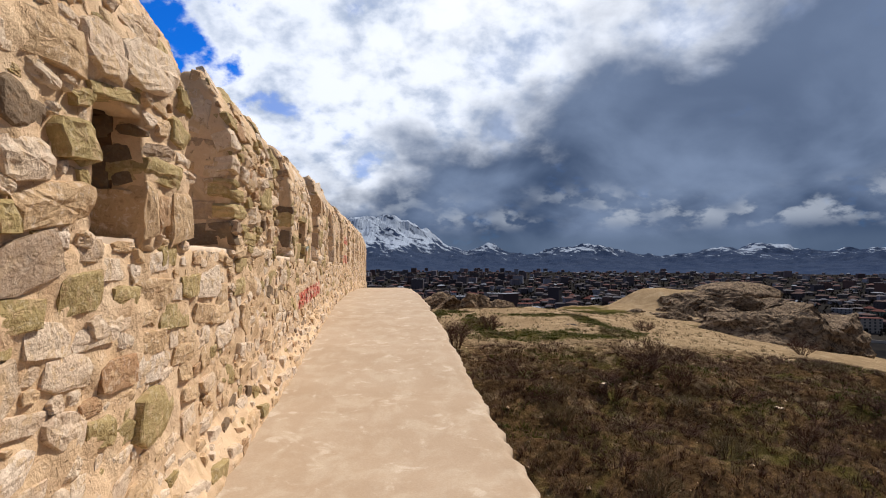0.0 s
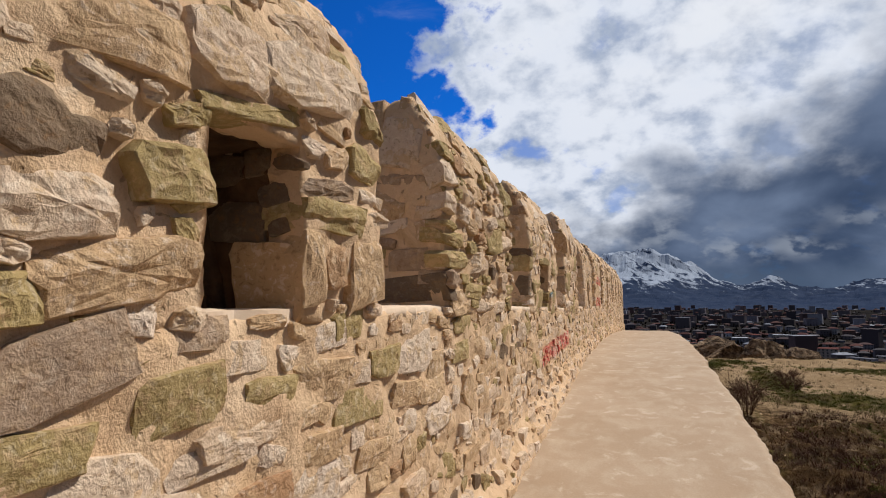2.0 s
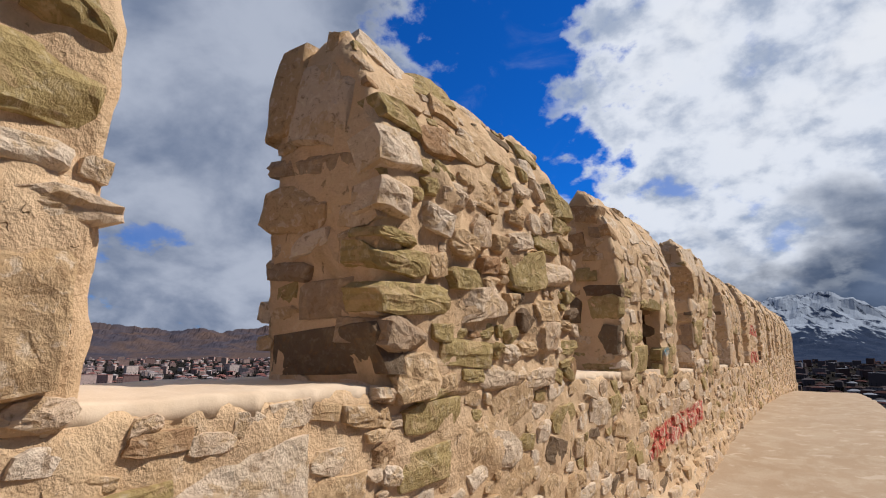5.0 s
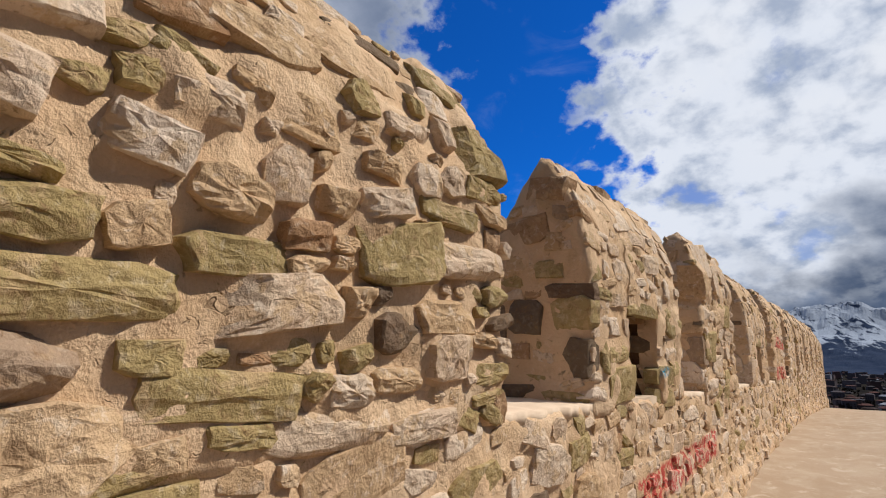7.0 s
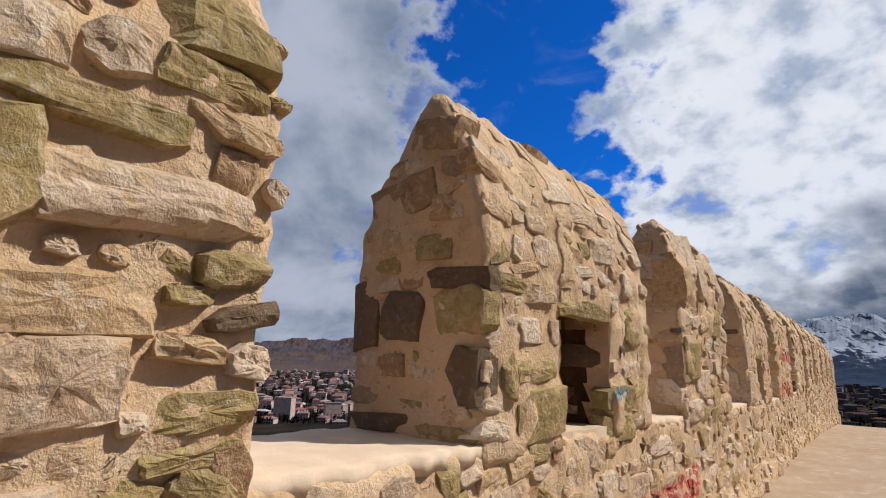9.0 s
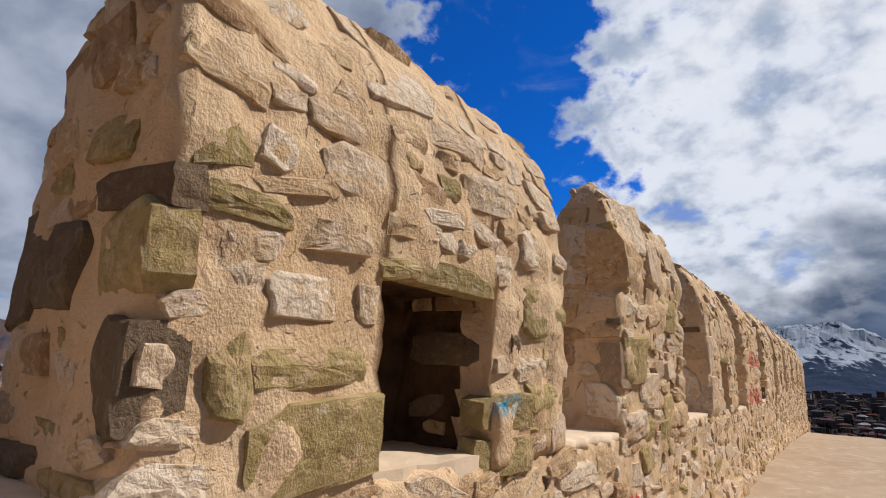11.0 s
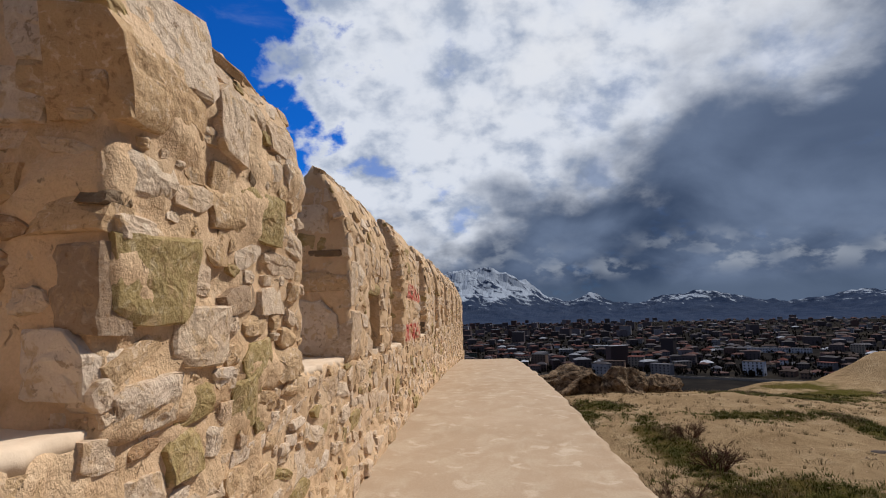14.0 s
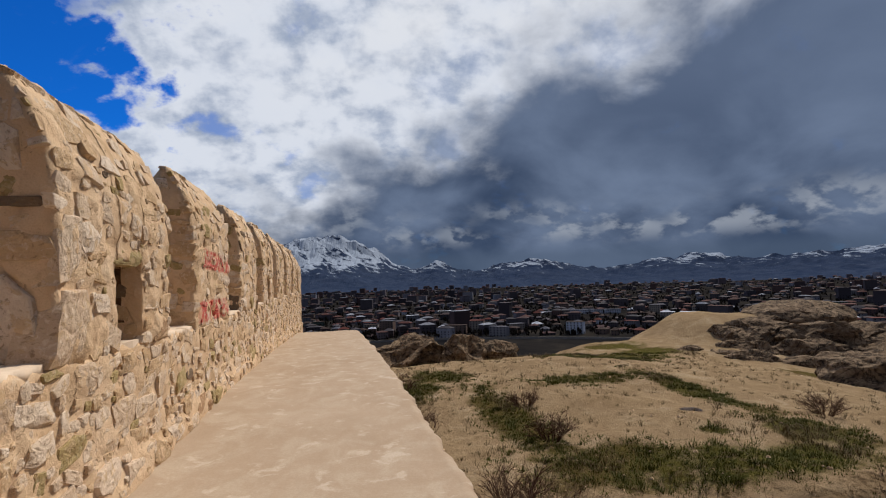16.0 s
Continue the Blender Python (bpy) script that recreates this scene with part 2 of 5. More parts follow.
def screed_build(N, pos):
    big, mid, fine = N.noise(pos, 0.8, 4), N.noise(pos, 4.5, 6, 0.6, 0.5), N.noise(pos, 60.0, 5, 0.7)
    x, y, z = N.xyz(pos)
    streak = N.noise(N.vec(x, N.m("MULTIPLY", y, 0.75), 0.0), 3.4, 8, 0.66, 0.5)
    c = N.ramp(big, [(0.3, (0.392, 0.288, 0.198)), (0.7, (0.455, 0.351, 0.257))])
    c = N.mix(N.step(streak, 0.42, 0.66, 0.0, 0.8), c, (0.495, 0.401, 0.302))
    c = N.mix(N.step(mid, 0.56, 0.68, 0.0, 0.6), c, (0.63, 0.54, 0.44))
    c = N.mix(N.step(N.noise(pos, 18.0, 3), 0.72, 0.8, 0.0, 0.5), c, (0.270, 0.180, 0.108))
    c = N.mix(N.step(fine, 0.4, 0.62, 0.18, 0.0), c, (0.297, 0.198, 0.117))
    return c, N.m("ADD", N.m("MULTIPLY", N.noise(pos, 14.0, 6, 0.65), 0.8), N.m("MULTIPLY", fine, 0.3))


# near-black mortar: the shade inside the loopholes put into its colour
SHADE_LINING = material("shade_dark_mortar", lambda N, pos: (N.ramp(N.noise(pos, 7.0, 6), [(0.3, (0.050, 0.027, 0.016)), (0.7, (0.17, 0.10, 0.058))]), N.noise(pos, 25.0, 6)), 0.95, (0.8, 0.02), 0.1)
SCREED = material("lime_screed", screed_build, 0.92, (0.45, 0.008), 0.15)


def plain_build(lo, hi, scale=6.0, rel=0.5):
    def build(N, pos):
        n = N.noise(pos, scale, 6, 0.6)
        c = N.ramp(n, [(0.3, lo), (0.7, hi)])
        return c, N.m("ADD", N.m("MULTIPLY", n, 1.0), N.m("MULTIPLY", N.noise(pos, scale * 7, 4, 0.7), rel))
    return build


SILL_M = material("sill_mortar", plain_build((0.67, 0.52, 0.38), (0.78, 0.64, 0.50), 8.0), 0.95, (0.4, 0.008), 0.15)


# ---- common building code ----
def mesh_object(name, verts, faces, mats, parent=None, smooth=True, index=None):
    me = bpy.data.meshes.new(name)
    me.from_pydata([tuple(v) for v in verts], [], faces)
    for m in mats if isinstance(mats, (list, tuple)) else [mats]:
        me.materials.append(m)
    if smooth:
        me.polygons.foreach_set("use_smooth", [True] * len(me.polygons))
    if index is not None:
        me.polygons.foreach_set("material_index", index)
    me.update()
    ob = new(name, me)
    if parent is not None:
        ob.parent = parent
    return ob


def part(name, bm, mat, parent, label=""):
    me = bpy.data.meshes.new(name)
    bm.to_mesh(me)
    bm.free()
    me.materials.append(mat)
    ob = new(name, me)
    ob.parent = parent
    return tagged(ob, label)


def fbm(p, scale, seed=0.0):
    return noise.fractal(Vector((p[0] * scale + seed, p[1] * scale, p[2] * scale)), 1.0, 2.0, 4)


def lerp(x, xs, ys):
    return float(np.interp(x, xs, ys))


FACE, BACK = -1.18, -1.83


def sill_z(y):
    return lerp(y, [-6, 4, 6.8, 9.5, 12, 14.5, 20, 32], [1.62, 1.58, 1.53, 1.47, 1.45, 1.41, 1.44, 1.46])


def floor_z(y):
    return lerp(y, [-6, 0, 3.4, 5.4, 7.5, 9.5, 12.5, 16, 21, 29], [-0.08, 0.0, 0.06, 0.15, 0.31, 0.41, 0.51, 0.53, 0.40, 0.04])


# larger stones: y, z of the middle, width, height, tilt, kind
KEYS_LOW_NEAR = [
    (2.5, 1.46, 0.23, 0.1, -2, 'l'), (2.67, 1.44, 0.1, 0.09, -2, 'l'), (2.9, 1.33, 0.34, 0.15, -3, 't'), (2.29, 1.54, 0.19, 0.1, 0, 'g'),
    (2.59, 1.33, 0.25, 0.11, -3, 'o'), (3.19, 1.19, 0.41, 0.14, -4, 'o'), (3.09, 1.53, 0.25, 0.12, 2, 'o'), (3.4, 1.34, 0.29, 0.13, 2, 'o'),
    (3.74, 1.36, 0.41, 0.21, 1, 'l'), (2.57, 1.56, 0.16, 0.05, 2, 't'), (4.07, 1.25, 0.24, 0.16, -2, 't'),
]
KEYS_LOW_START = [
    (4.51, 1.29, 0.28, 0.12, 3, 'o'), (4.0, 1.13, 0.38, 0.15, -2, 't'), (3.66, 1.16, 0.32, 0.13, -5, 't'), (2.91, 1.49, 0.22, 0.1, 5, 'l'),
    (2.24, 1.38, 0.3, 0.16, 3, 'o'), (2.2, 1.08, 0.39, 0.13, -5, 'l'), (2.5, 1.23, 0.41, 0.1, 1, 'l'), (2.98, 0.71, 0.55, 0.27, -4, 'o'),
    (2.53, 1.0, 0.31, 0.14, -4, 'r'), (1.9, 1.49, 0.3, 0.17, 14, 'g'), (2.35, 1.19, 0.29, 0.09, 3, 'l'),
]
KEYS_LOW_FAR = [
    (4.36, 1.56, 0.09, 0.05, -4, 'o'), (4.55, 1.54, 0.23, 0.05, 5, 'o'), (4.54, 1.46, 0.33, 0.11, 0, 'o'), (5.46, 1.56, 0.2, 0.1, 8, 'l'),
    (5.89, 1.59, 0.12, 0.13, 0, 'r'), (5.53, 1.67, 0.13, 0.06, 0, 't'), (5.52, 1.57, 0.09, 0.05, -3, 'o'), (9.92, 1.31, 0.2, 0.15, 1, 'o'),
    (10.37, 1.41, 0.22, 0.21, 6, 'o'), (9.53, 1.4, 0.17, 0.09, -5, 'l'), (9.7, 1.24, 0.25, 0.13, -4, 'l'),
]
KEYS_FIRST = [
    (3.2, 2.22, 0.27, 0.16, 5, 'o'), (2.95, 1.95, 0.41, 0.13, 1, 'o'), (3.19, 1.78, 0.28, 0.33, 3, 't'), (2.94, 1.75, 0.13, 0.16, 3, 'r'),
    (2.79, 1.77, 0.15, 0.29, 10, 't'), (2.9, 2.05, 0.3, 0.09, 8, 'g'), (2.84, 2.45, 0.65, 0.24, 11, 'l'), (2.47, 2.22, 0.49, 0.06, 11, 'o'),
    (2.39, 2.34, 0.35, 0.14, 12, 'l'), (2.21, 2.13, 0.13, 0.07, 12, 'o'), (2.22, 1.92, 0.1, 0.11, -1, 'o'), (2.21, 1.81, 0.07, 0.1, 12, 'o'),
    (3.25, 2.4, 0.16, 0.14, -4, 'o'), (2.78, 2.59, 0.3, 0.18, 12, 'l'), (2.18, 2.28, 0.1, 0.07, 9, 't'), (2.96, 2.19, 0.16, 0.09, 8, 't'),
]
KEYS_FIRST_EDGE = [
    (1.86, 2.0, 0.24, 0.16, 5, 'd'), (2.16, 1.96, 0.23, 0.15, 6, 'o'), (1.88, 1.83, 0.27, 0.14, 7, 'l'), (2.04, 1.7, 0.38, 0.15, 9, 't'),
    (2.0, 2.27, 0.39, 0.16, 4, 't'), (2.39, 2.37, 0.39, 0.23, 4, 'l'),
]
KEYS_BROAD = [
    (4.34, 1.75, 0.25, 0.12, -2, 'g'), (4.39, 1.88, 0.45, 0.11, 3, 'o'), (4.28, 2.01, 0.27, 0.1, -3, 'o'), (4.27, 2.09, 0.2, 0.05, -4, 'o'),
    (4.23, 2.23, 0.16, 0.12, -8, 'l'), (4.29, 2.42, 0.22, 0.16, 12, 'l'), (4.58, 2.52, 0.19, 0.14, 6, 'r'), (4.41, 2.28, 0.09, 0.06, -8, 'o'),
    (4.54, 2.2, 0.17, 0.1, -8, 'l'), (4.66, 2.33, 0.17, 0.1, 1, 'l'), (4.73, 2.13, 0.19, 0.11, -8, 't'), (4.87, 2.22, 0.13, 0.14, -4, 'l'),
    (4.76, 1.99, 0.26, 0.09, 2, 'o'), (4.95, 2.07, 0.14, 0.08, 7, 'r'), (4.9, 1.9, 0.34, 0.14, 8, 'l'), (4.77, 1.68, 0.37, 0.11, -3, 'o'),
    (4.59, 1.76, 0.12, 0.07, 1, 'o'), (4.47, 2.4, 0.12, 0.06, 8, 'o'), (4.95, 2.38, 0.18, 0.14, -2, 't'),
]
KEYS_BROAD_FAR = [
    (5.31, 2.07, 0.35, 0.19, 11, 'o'), (5.31, 1.84, 0.19, 0.12, 6, 'd'), (5.54, 1.9, 0.3, 0.11, 2, 't'), (5.23, 2.22, 0.19, 0.09, 12, 'l'),
    (5.67, 2.1, 0.4, 0.13, 3, 'l'), (5.56, 2.25, 0.32, 0.08, 0, 'o'), (5.78, 2.53, 0.29, 0.23, 7, 'o'), (5.78, 2.39, 0.25, 0.09, 3, 'o'),
    (5.36, 2.5, 0.24, 0.09, 12, 'l'), (5.43, 2.35, 0.15, 0.13, 12, 'l'), (5.58, 2.38, 0.12, 0.11, 12, 'l'), (5.58, 2.56, 0.11, 0.17, -6, 'l'),
    (5.55, 1.77, 0.2, 0.15, -1, 'l'), (5.23, 2.34, 0.15, 0.07, -4, 't'), (5.32, 1.7, 0.22, 0.07, -1, 't'), (5.83, 1.71, 0.22, 0.08, 4, 'o'),
    (5.77, 1.93, 0.1, 0.04, 6, 'o'),
]
KEYS_NICHE = [
    (7.03, 1.78, 0.1, 0.19, 3, 'o'), (7.25, 1.79, 0.35, 0.09, 3, 'o'), (7.27, 1.62, 0.36, 0.2, 1, 'o'), (7.04, 1.95, 0.09, 0.1, 5, 'l'),
    (7.19, 1.95, 0.19, 0.1, 1, 'l'), (7.3, 2.11, 0.21, 0.08, 4, 'l'), (7.02, 2.12, 0.22, 0.07, -2, 'o'), (6.96, 2.24, 0.13, 0.1, 12, 'o'),
    (7.28, 2.41, 0.21, 0.08, 3, 'l'), (7.54, 2.07, 0.17, 0.06, 9, 'o'), (7.81, 2.08, 0.4, 0.09, -2, 'o'), (8.08, 2.15, 0.2, 0.11, 5, 'l'),
    (8.4, 2.28, 0.27, 0.16, 4, 'l'),
]
KEYS_NICHE_FAR = [
    (8.48, 2.03, 0.37, 0.23, 0, 'o'), (8.35, 1.8, 0.2, 0.09, 2, 'l'), (8.17, 1.65, 0.31, 0.13, -2, 'o'), (8.5, 1.69, 0.36, 0.11, 0, 'o'),
    (8.16, 1.5, 0.37, 0.13, 0, 'o'), (7.56, 2.65, 0.38, 0.2, 12, 'l'), (7.87, 2.56, 0.34, 0.1, 3, 'l'), (8.06, 2.42, 0.35, 0.13, 3, 'l'),
    (7.55, 2.2, 0.17, 0.08, 6, 't'), (7.74, 2.27, 0.21, 0.05, 7, 'l'), (7.14, 2.2, 0.2, 0.04, 12, 't'), (7.41, 1.95, 0.07, 0.1, 2, 'l'),
    (7.11, 2.4, 0.11, 0.05, 12, 'l'),
]
KEYS_STEEP = [
    (9.68, 2.46, 0.5, 0.3, 3, 't'), (9.83, 2.67, 0.5, 0.34, 7, 'l'), (9.72, 1.87, 0.4, 0.27, 3, 'o'), (10.21, 2.53, 0.24, 0.32, -12, 'l'),
    (10.52, 2.21, 0.39, 0.24, 2, 'o'), (10.0, 1.69, 0.34, 0.21, -1, 'l'), (10.19, 2.18, 0.27, 0.16, 3, 't'), (9.68, 2.19, 0.26, 0.13, 1, 'l'),
    (10.31, 1.83, 0.29, 0.11, 7, 'g'), (9.65, 2.02, 0.25, 0.08, -2, 'l'),
]
KEYS_DISTANT = [
    (12.18, 1.99, 0.23, 0.31, 0, 'l'), (12.26, 1.61, 0.39, 0.34, 0, 'l'), (13.06, 2.0, 0.5, 0.11, 0, 'o'),
]


# ---- stones: a pool of shapes for each kind ----
def stone_shape(rnd, loose=1.0):
    """A broken block, about 1 wide (x), 1 high (y) and 1 deep, its face at z = 0.5."""
    j = lambda a: rnd.uniform(-a, a)
    q = 0.14 * loose
    corners = [(-0.5 + j(q), -0.5 + j(q)), (0.5 + j(q), -0.5 + j(q)), (0.5 + j(q), 0.5 + j(q)), (-0.5 + j(q), 0.5 + j(q))]
    out = []
    for i, c in enumerate(corners):
        if rnd.random() < 0.2 + 0.4 * loose:                       # a broken corner
            a, b = corners[i - 1], corners[(i + 1) % 4]
            f, g = rnd.uniform(0.10, 0.10 + 0.32 * loose), rnd.uniform(0.10, 0.10 + 0.32 * loose)
            out += [(c[0] + (a[0] - c[0]) * f, c[1] + (a[1] - c[1]) * f), (c[0] + (b[0] - c[0]) * g, c[1] + (b[1] - c[1]) * g)]
        else:
            out.append(c)
    n, off = 20, rnd.uniform(0, 100)
    lens = [math.hypot(b[0] - a[0], b[1] - a[1]) for a, b in zip(out, out[1:] + out[:1])]
    total, base = sum(lens), []
    for (a, b), ln in zip(zip(out, out[1:] + out[:1]), lens):
        count = max(1, round(n * ln / total))
        for i in range(count):
            f = i / count
            w = noise.noise_vector(Vector((len(base) * 1.3 + off, off, 0))) * (0.012 if i == 0 else 0.03)
            base.append((a[0] + (b[0] - a[0]) * f + w.x, a[1] + (b[1] - a[1]) * f + w.y))
    n = len(base)
    planes = [(j(0.30), j(0.30), 0.50 + rnd.uniform(0.0, 0.10)) for _ in range(3)]
    for _ in range(rnd.choice((1, 2, 2, 3))):             # chipped edges
        a, slope, start = rnd.uniform(0, 6.283), rnd.uniform(0.8, 2.2), rnd.uniform(0.20, 0.42)
        planes.append((-slope * math.cos(a), -slope * math.sin(a), 0.5 + slope * start))
    ledges = [(rnd.uniform(-0.3, 0.3), rnd.uniform(-0.25, 0.25), rnd.uniform(-0.14, 0.14)) for _ in range(rnd.choice((0, 1, 1, 2)))]
    rings = [(1.04, -1.6), (1.0, 0.20), (0.985, 0.38), (0.93, 0.49), (0.74, 0.52), (0.48, 0.53), (0.24, 0.53)]
    verts, faces = [], []

    def face_z(x, y, z):
        q = Vector((x * 3 + off, y * 3, off))
        z = min([z] + [a * x + b * y + c for a, b, c in planes])
        for at, lean, drop in ledges:
            if y > at + lean * x + 0.08 * noise.noise(q * 1.5):
                z += drop
        return z + 0.06 * noise.noise(q) + 0.06 * noise.noise(q * 2.4) + 0.05 * noise.noise(q * 5.0)
    for k, (sc, z) in enumerate(rings):
        for x, y in base:
            d = noise.noise_vector(Vector((x * 4 + off, y * 4, k * 2.0))) * (0.03 if k > 1 else 0.0)
            verts.append((x * sc + d.x, y * sc + d.y, face_z(x * sc, y * sc, z) if k > 1 else (z if k == 0 else min(z, face_z(x, y, 0.4) - 0.14))))
    for k in range(len(rings) - 1):
        for i in range(n):
            m = (i + 1) % n
            faces.append((k * n + i, k * n + m, (k + 1) * n + m, (k + 1) * n + i))
    verts.append((0, 0, face_z(0, 0, 0.55)))
    top = (len(rings) - 1) * n
    for i in range(n):
        faces.append((top + i, top + (i + 1) % n, len(verts) - 1))
    return np.array(verts), faces


_r = random.Random(11)
SQUARED = 18
SHAPES = [stone_shape(_r, 0.5) for _ in range(SQUARED)] + [stone_shape(_r) for _ in range(28)]
POOL = {}
for k in STOPS:
    POOL[k] = []
    for verts, faces in SHAPES:
        me = bpy.data.meshes.new("stone")
        me.from_pydata([tuple(v) for v in verts], [], faces)
        me.materials.append(STONE[k])
        POOL[k].append(me)


def pack(rnd, w, h, keys, blocked, sizes, tries, mix=(0.54, 0.12, 0.30, 0.02, 0.02, 0.0), relief=1.0):
    """Fills a face of w x h metres with stones: the given ones first, then ever smaller ones where room is left."""
    cell = 0.01
    nx, ny = int(w / cell) + 1, int(h / cell) + 1
    used = np.zeros((nx, ny), bool)
    for u0, v0, u1, v1 in blocked:
        used[max(0, int(u0 / cell)):max(0, int(u1 / cell)), max(0, int(v0 / cell)):max(0, int(v1 / cell))] = True
    got = []

    def mark(u, v, sw, sh, gap):
        used[max(0, int((u - sw / 2 - gap) / cell)):int((u + sw / 2 + gap) / cell) + 1,
             max(0, int((v - sh / 2 - gap) / cell)):int((v + sh / 2 + gap) / cell) + 1] = True

    for u, v, sw, sh, tilt, k in keys:
        sw = min(sw, w)
        u = min(max(u, sw / 2 - 0.02), w - sw / 2 + 0.015)
        got.append((u, v, sw, sh, k, tilt, (0.022 + 0.11 * min(sw, sh)) * rnd.uniform(0.6, 1.15) * relief))
        mark(u, v, sw, sh, 0.0)
    for (w0, w1, h0, h1), n in zip(sizes, tries):
        for _ in range(n):
            sw, sh = rnd.uniform(w0, w1), rnd.uniform(h0, h1)
            u, v = rnd.uniform(sw / 2 - 0.02, max(sw / 2, w - sw / 2 + 0.02)), rnd.uniform(0.03, h - 0.03)
            i0, i1 = max(0, int((u - sw * 0.43) / cell)), int((u + sw * 0.43) / cell) + 1
            j0, j1 = max(0, int((v - sh * 0.43) / cell)), int((v + sh * 0.43) / cell) + 1
            if i1 > nx + 3 or j1 > ny + 3 or used[i0:i1, j0:j1].any():
                continue
            k = rnd.choices("lotdrg"[:len(mix)], mix)[0]
            got.append((u, v, sw, sh, k, None, (0.015 + 0.12 * min(sw, sh)) * rnd.uniform(0.5, 1.4) * relief))
            mark(u, v, sw, sh, rnd.uniform(-0.004, 0.006))
    return got


SIZES = [(0.22, 0.38, 0.09, 0.18), (0.15, 0.28, 0.06, 0.14), (0.09, 0.19, 0.045, 0.11), (0.07, 0.12, 0.045, 0.08), (0.04, 0.07, 0.03, 0.05)]


def bedding(stones, w, h):
    """How far the mortar is built up round the stones: a function of the place on the face."""
    cell = 0.0125
    grid = np.zeros((int(w / cell) + 12, int(h / cell) + 12))
    for u, v, sw, sh, k, tilt, proud in stones:
        a, b = max(0, int((u - sw * 0.47) / cell) + 5), int((u + sw * 0.47) / cell) + 6
        c, d = max(0, int((v - sh * 0.47) / cell) + 5), int((v + sh * 0.47) / cell) + 6
        grid[a:b, c:d] = np.maximum(grid[a:b, c:d], proud * (1.0 if tilt is None else 0.8))
    for _ in range(2):
        for axis in (0, 1):
            grid = sum(np.roll(grid, k, axis) for k in (-2, -1, 0, 1, 2)) / 5

    def at(u, v):
        i = min(max(int(u / cell) + 5, 0), grid.shape[0] - 1)
        j = min(max(int(v / cell) + 5, 0), grid.shape[1] - 1)
        return grid[i, j]
    return at


def built_up(height, p, full=0.66):
    """Mortar laid unevenly: here well below the stones, there smeared over them."""
    return height * max(-0.3, min(1.1, full + 0.95 * fbm(p, 3.2, 17.0) + 0.35 * fbm(p, 11.0, 5.0)))


def stone_pose(rnd, place, normal, along, sw, sh, tilt, proud):
    """The pose and scale of one stone: its width runs along the face, its face looks along the normal."""
    up, grow = normal.cross(along), 1.1 if tilt is None else 1.02
    turn = Matrix((along, up, normal)).transposed().to_4x4()
    wobble = pose(0, 0, 0, rnd.uniform(-6, 6), rnd.uniform(-6, 6), rnd.gauss(0, 9) if tilt is None else tilt)
    return Matrix.Translation(place) @ turn @ wobble @ Matrix.Diagonal((sw * grow, sh * grow, proud * 2, 1))


def lay(rnd, owner, stones, surface, single=300):
    """Stones on a surface (u, v) -> place, normal, along. The first ones are objects of their own, the others one mesh."""
    rest = []
    for n, (u, v, sw, sh, k, tilt, proud) in enumerate(stones):
        place, normal, along = surface(u, v)
        m = stone_pose(rnd, place, normal, along, sw, sh, tilt, proud * (1.0 if normal.z < 0.3 else 0.55))
        i = rnd.randrange(len(SHAPES) if tilt is None or sh > 0.75 * sw else SQUARED)
        if n < single:
            ob = new("stone", POOL[k][i])
            ob.parent = owner
            ob.matrix_parent_inverse = owner.matrix_world.inverted()
            ob.matrix_basis = m
        else:
            rest.append((k, i, m))
    return rest


def join_stones(rest, owner):
    if not rest:
        return
    kinds = list(STOPS)
    verts, faces, index, n = [], [], [], 0
    for k, i, m in rest:
        sv, sf = SHAPES[i]
        a = np.array(m)
        verts.append(sv @ a[:3, :3].T + a[:3, 3])
        faces += [tuple(x + n for x in f) for f in sf]
        index += [kinds.index(k)] * len(sf)
        n += len(sv)
    ob = mesh_object("rubble", np.concatenate(verts), faces, [RUBBLE[k] for k in kinds], owner, False, index)
    tagged(ob, "small limestone rubble set in mortar", kind="stuff")


# ---- the lower wall ----
def wall_front(y, z):
    """x of the wall's face under the sills: a footing of rubble at the bottom."""
    f = max(0.0, min(1.0, (floor_z(y) + 0.34 - z) / 0.34))
    return FACE + 0.15 * f * f * (3 - 2 * f) * lerp(y, [-6, 8, 12], [1, 1, 0.35])


WALL_END, WALL_START = 32.0, -6.0


def wall_courses():
    """The stones of each stretch of the lower wall: from, to, stones of their own, the stones, the mortar round them."""
    rnd = random.Random(5)
    out = []
    for y0, y1, single in ((WALL_START, 1.4, 0), (1.4, 7.4, 300), (7.4, 16.0, 0), (16.0, WALL_END, 0)):
        h = 1.75
        keys = [(y - y0, z - floor_z(y), w, hh, tilt, k) for y, z, w, hh, tilt, k in KEYS_LOW_NEAR + KEYS_LOW_START + KEYS_LOW_FAR if y0 <= y < y1]
        # nothing above the sill
        blocked = [(u, sill_z(y0 + u) - floor_z(y0 + u) - 0.015, u + 0.2, h + 1) for u in np.arange(0, y1 - y0 + 0.2, 0.2)]
        n = (y1 - y0) * h
        tries = [int(n * 5), int(n * 50), int(n * 190), int(n * 300), int(n * (160 if y1 < 17 else 0))]
        stones = pack(rnd, y1 - y0, h, keys, blocked, SIZES, tries, (0.58, 0.10, 0.28, 0.01, 0.03), 0.72)
        out.append((y0, y1, single, stones, bedding(stones, y1 - y0, h)))
    return out


COURSES = wall_courses()


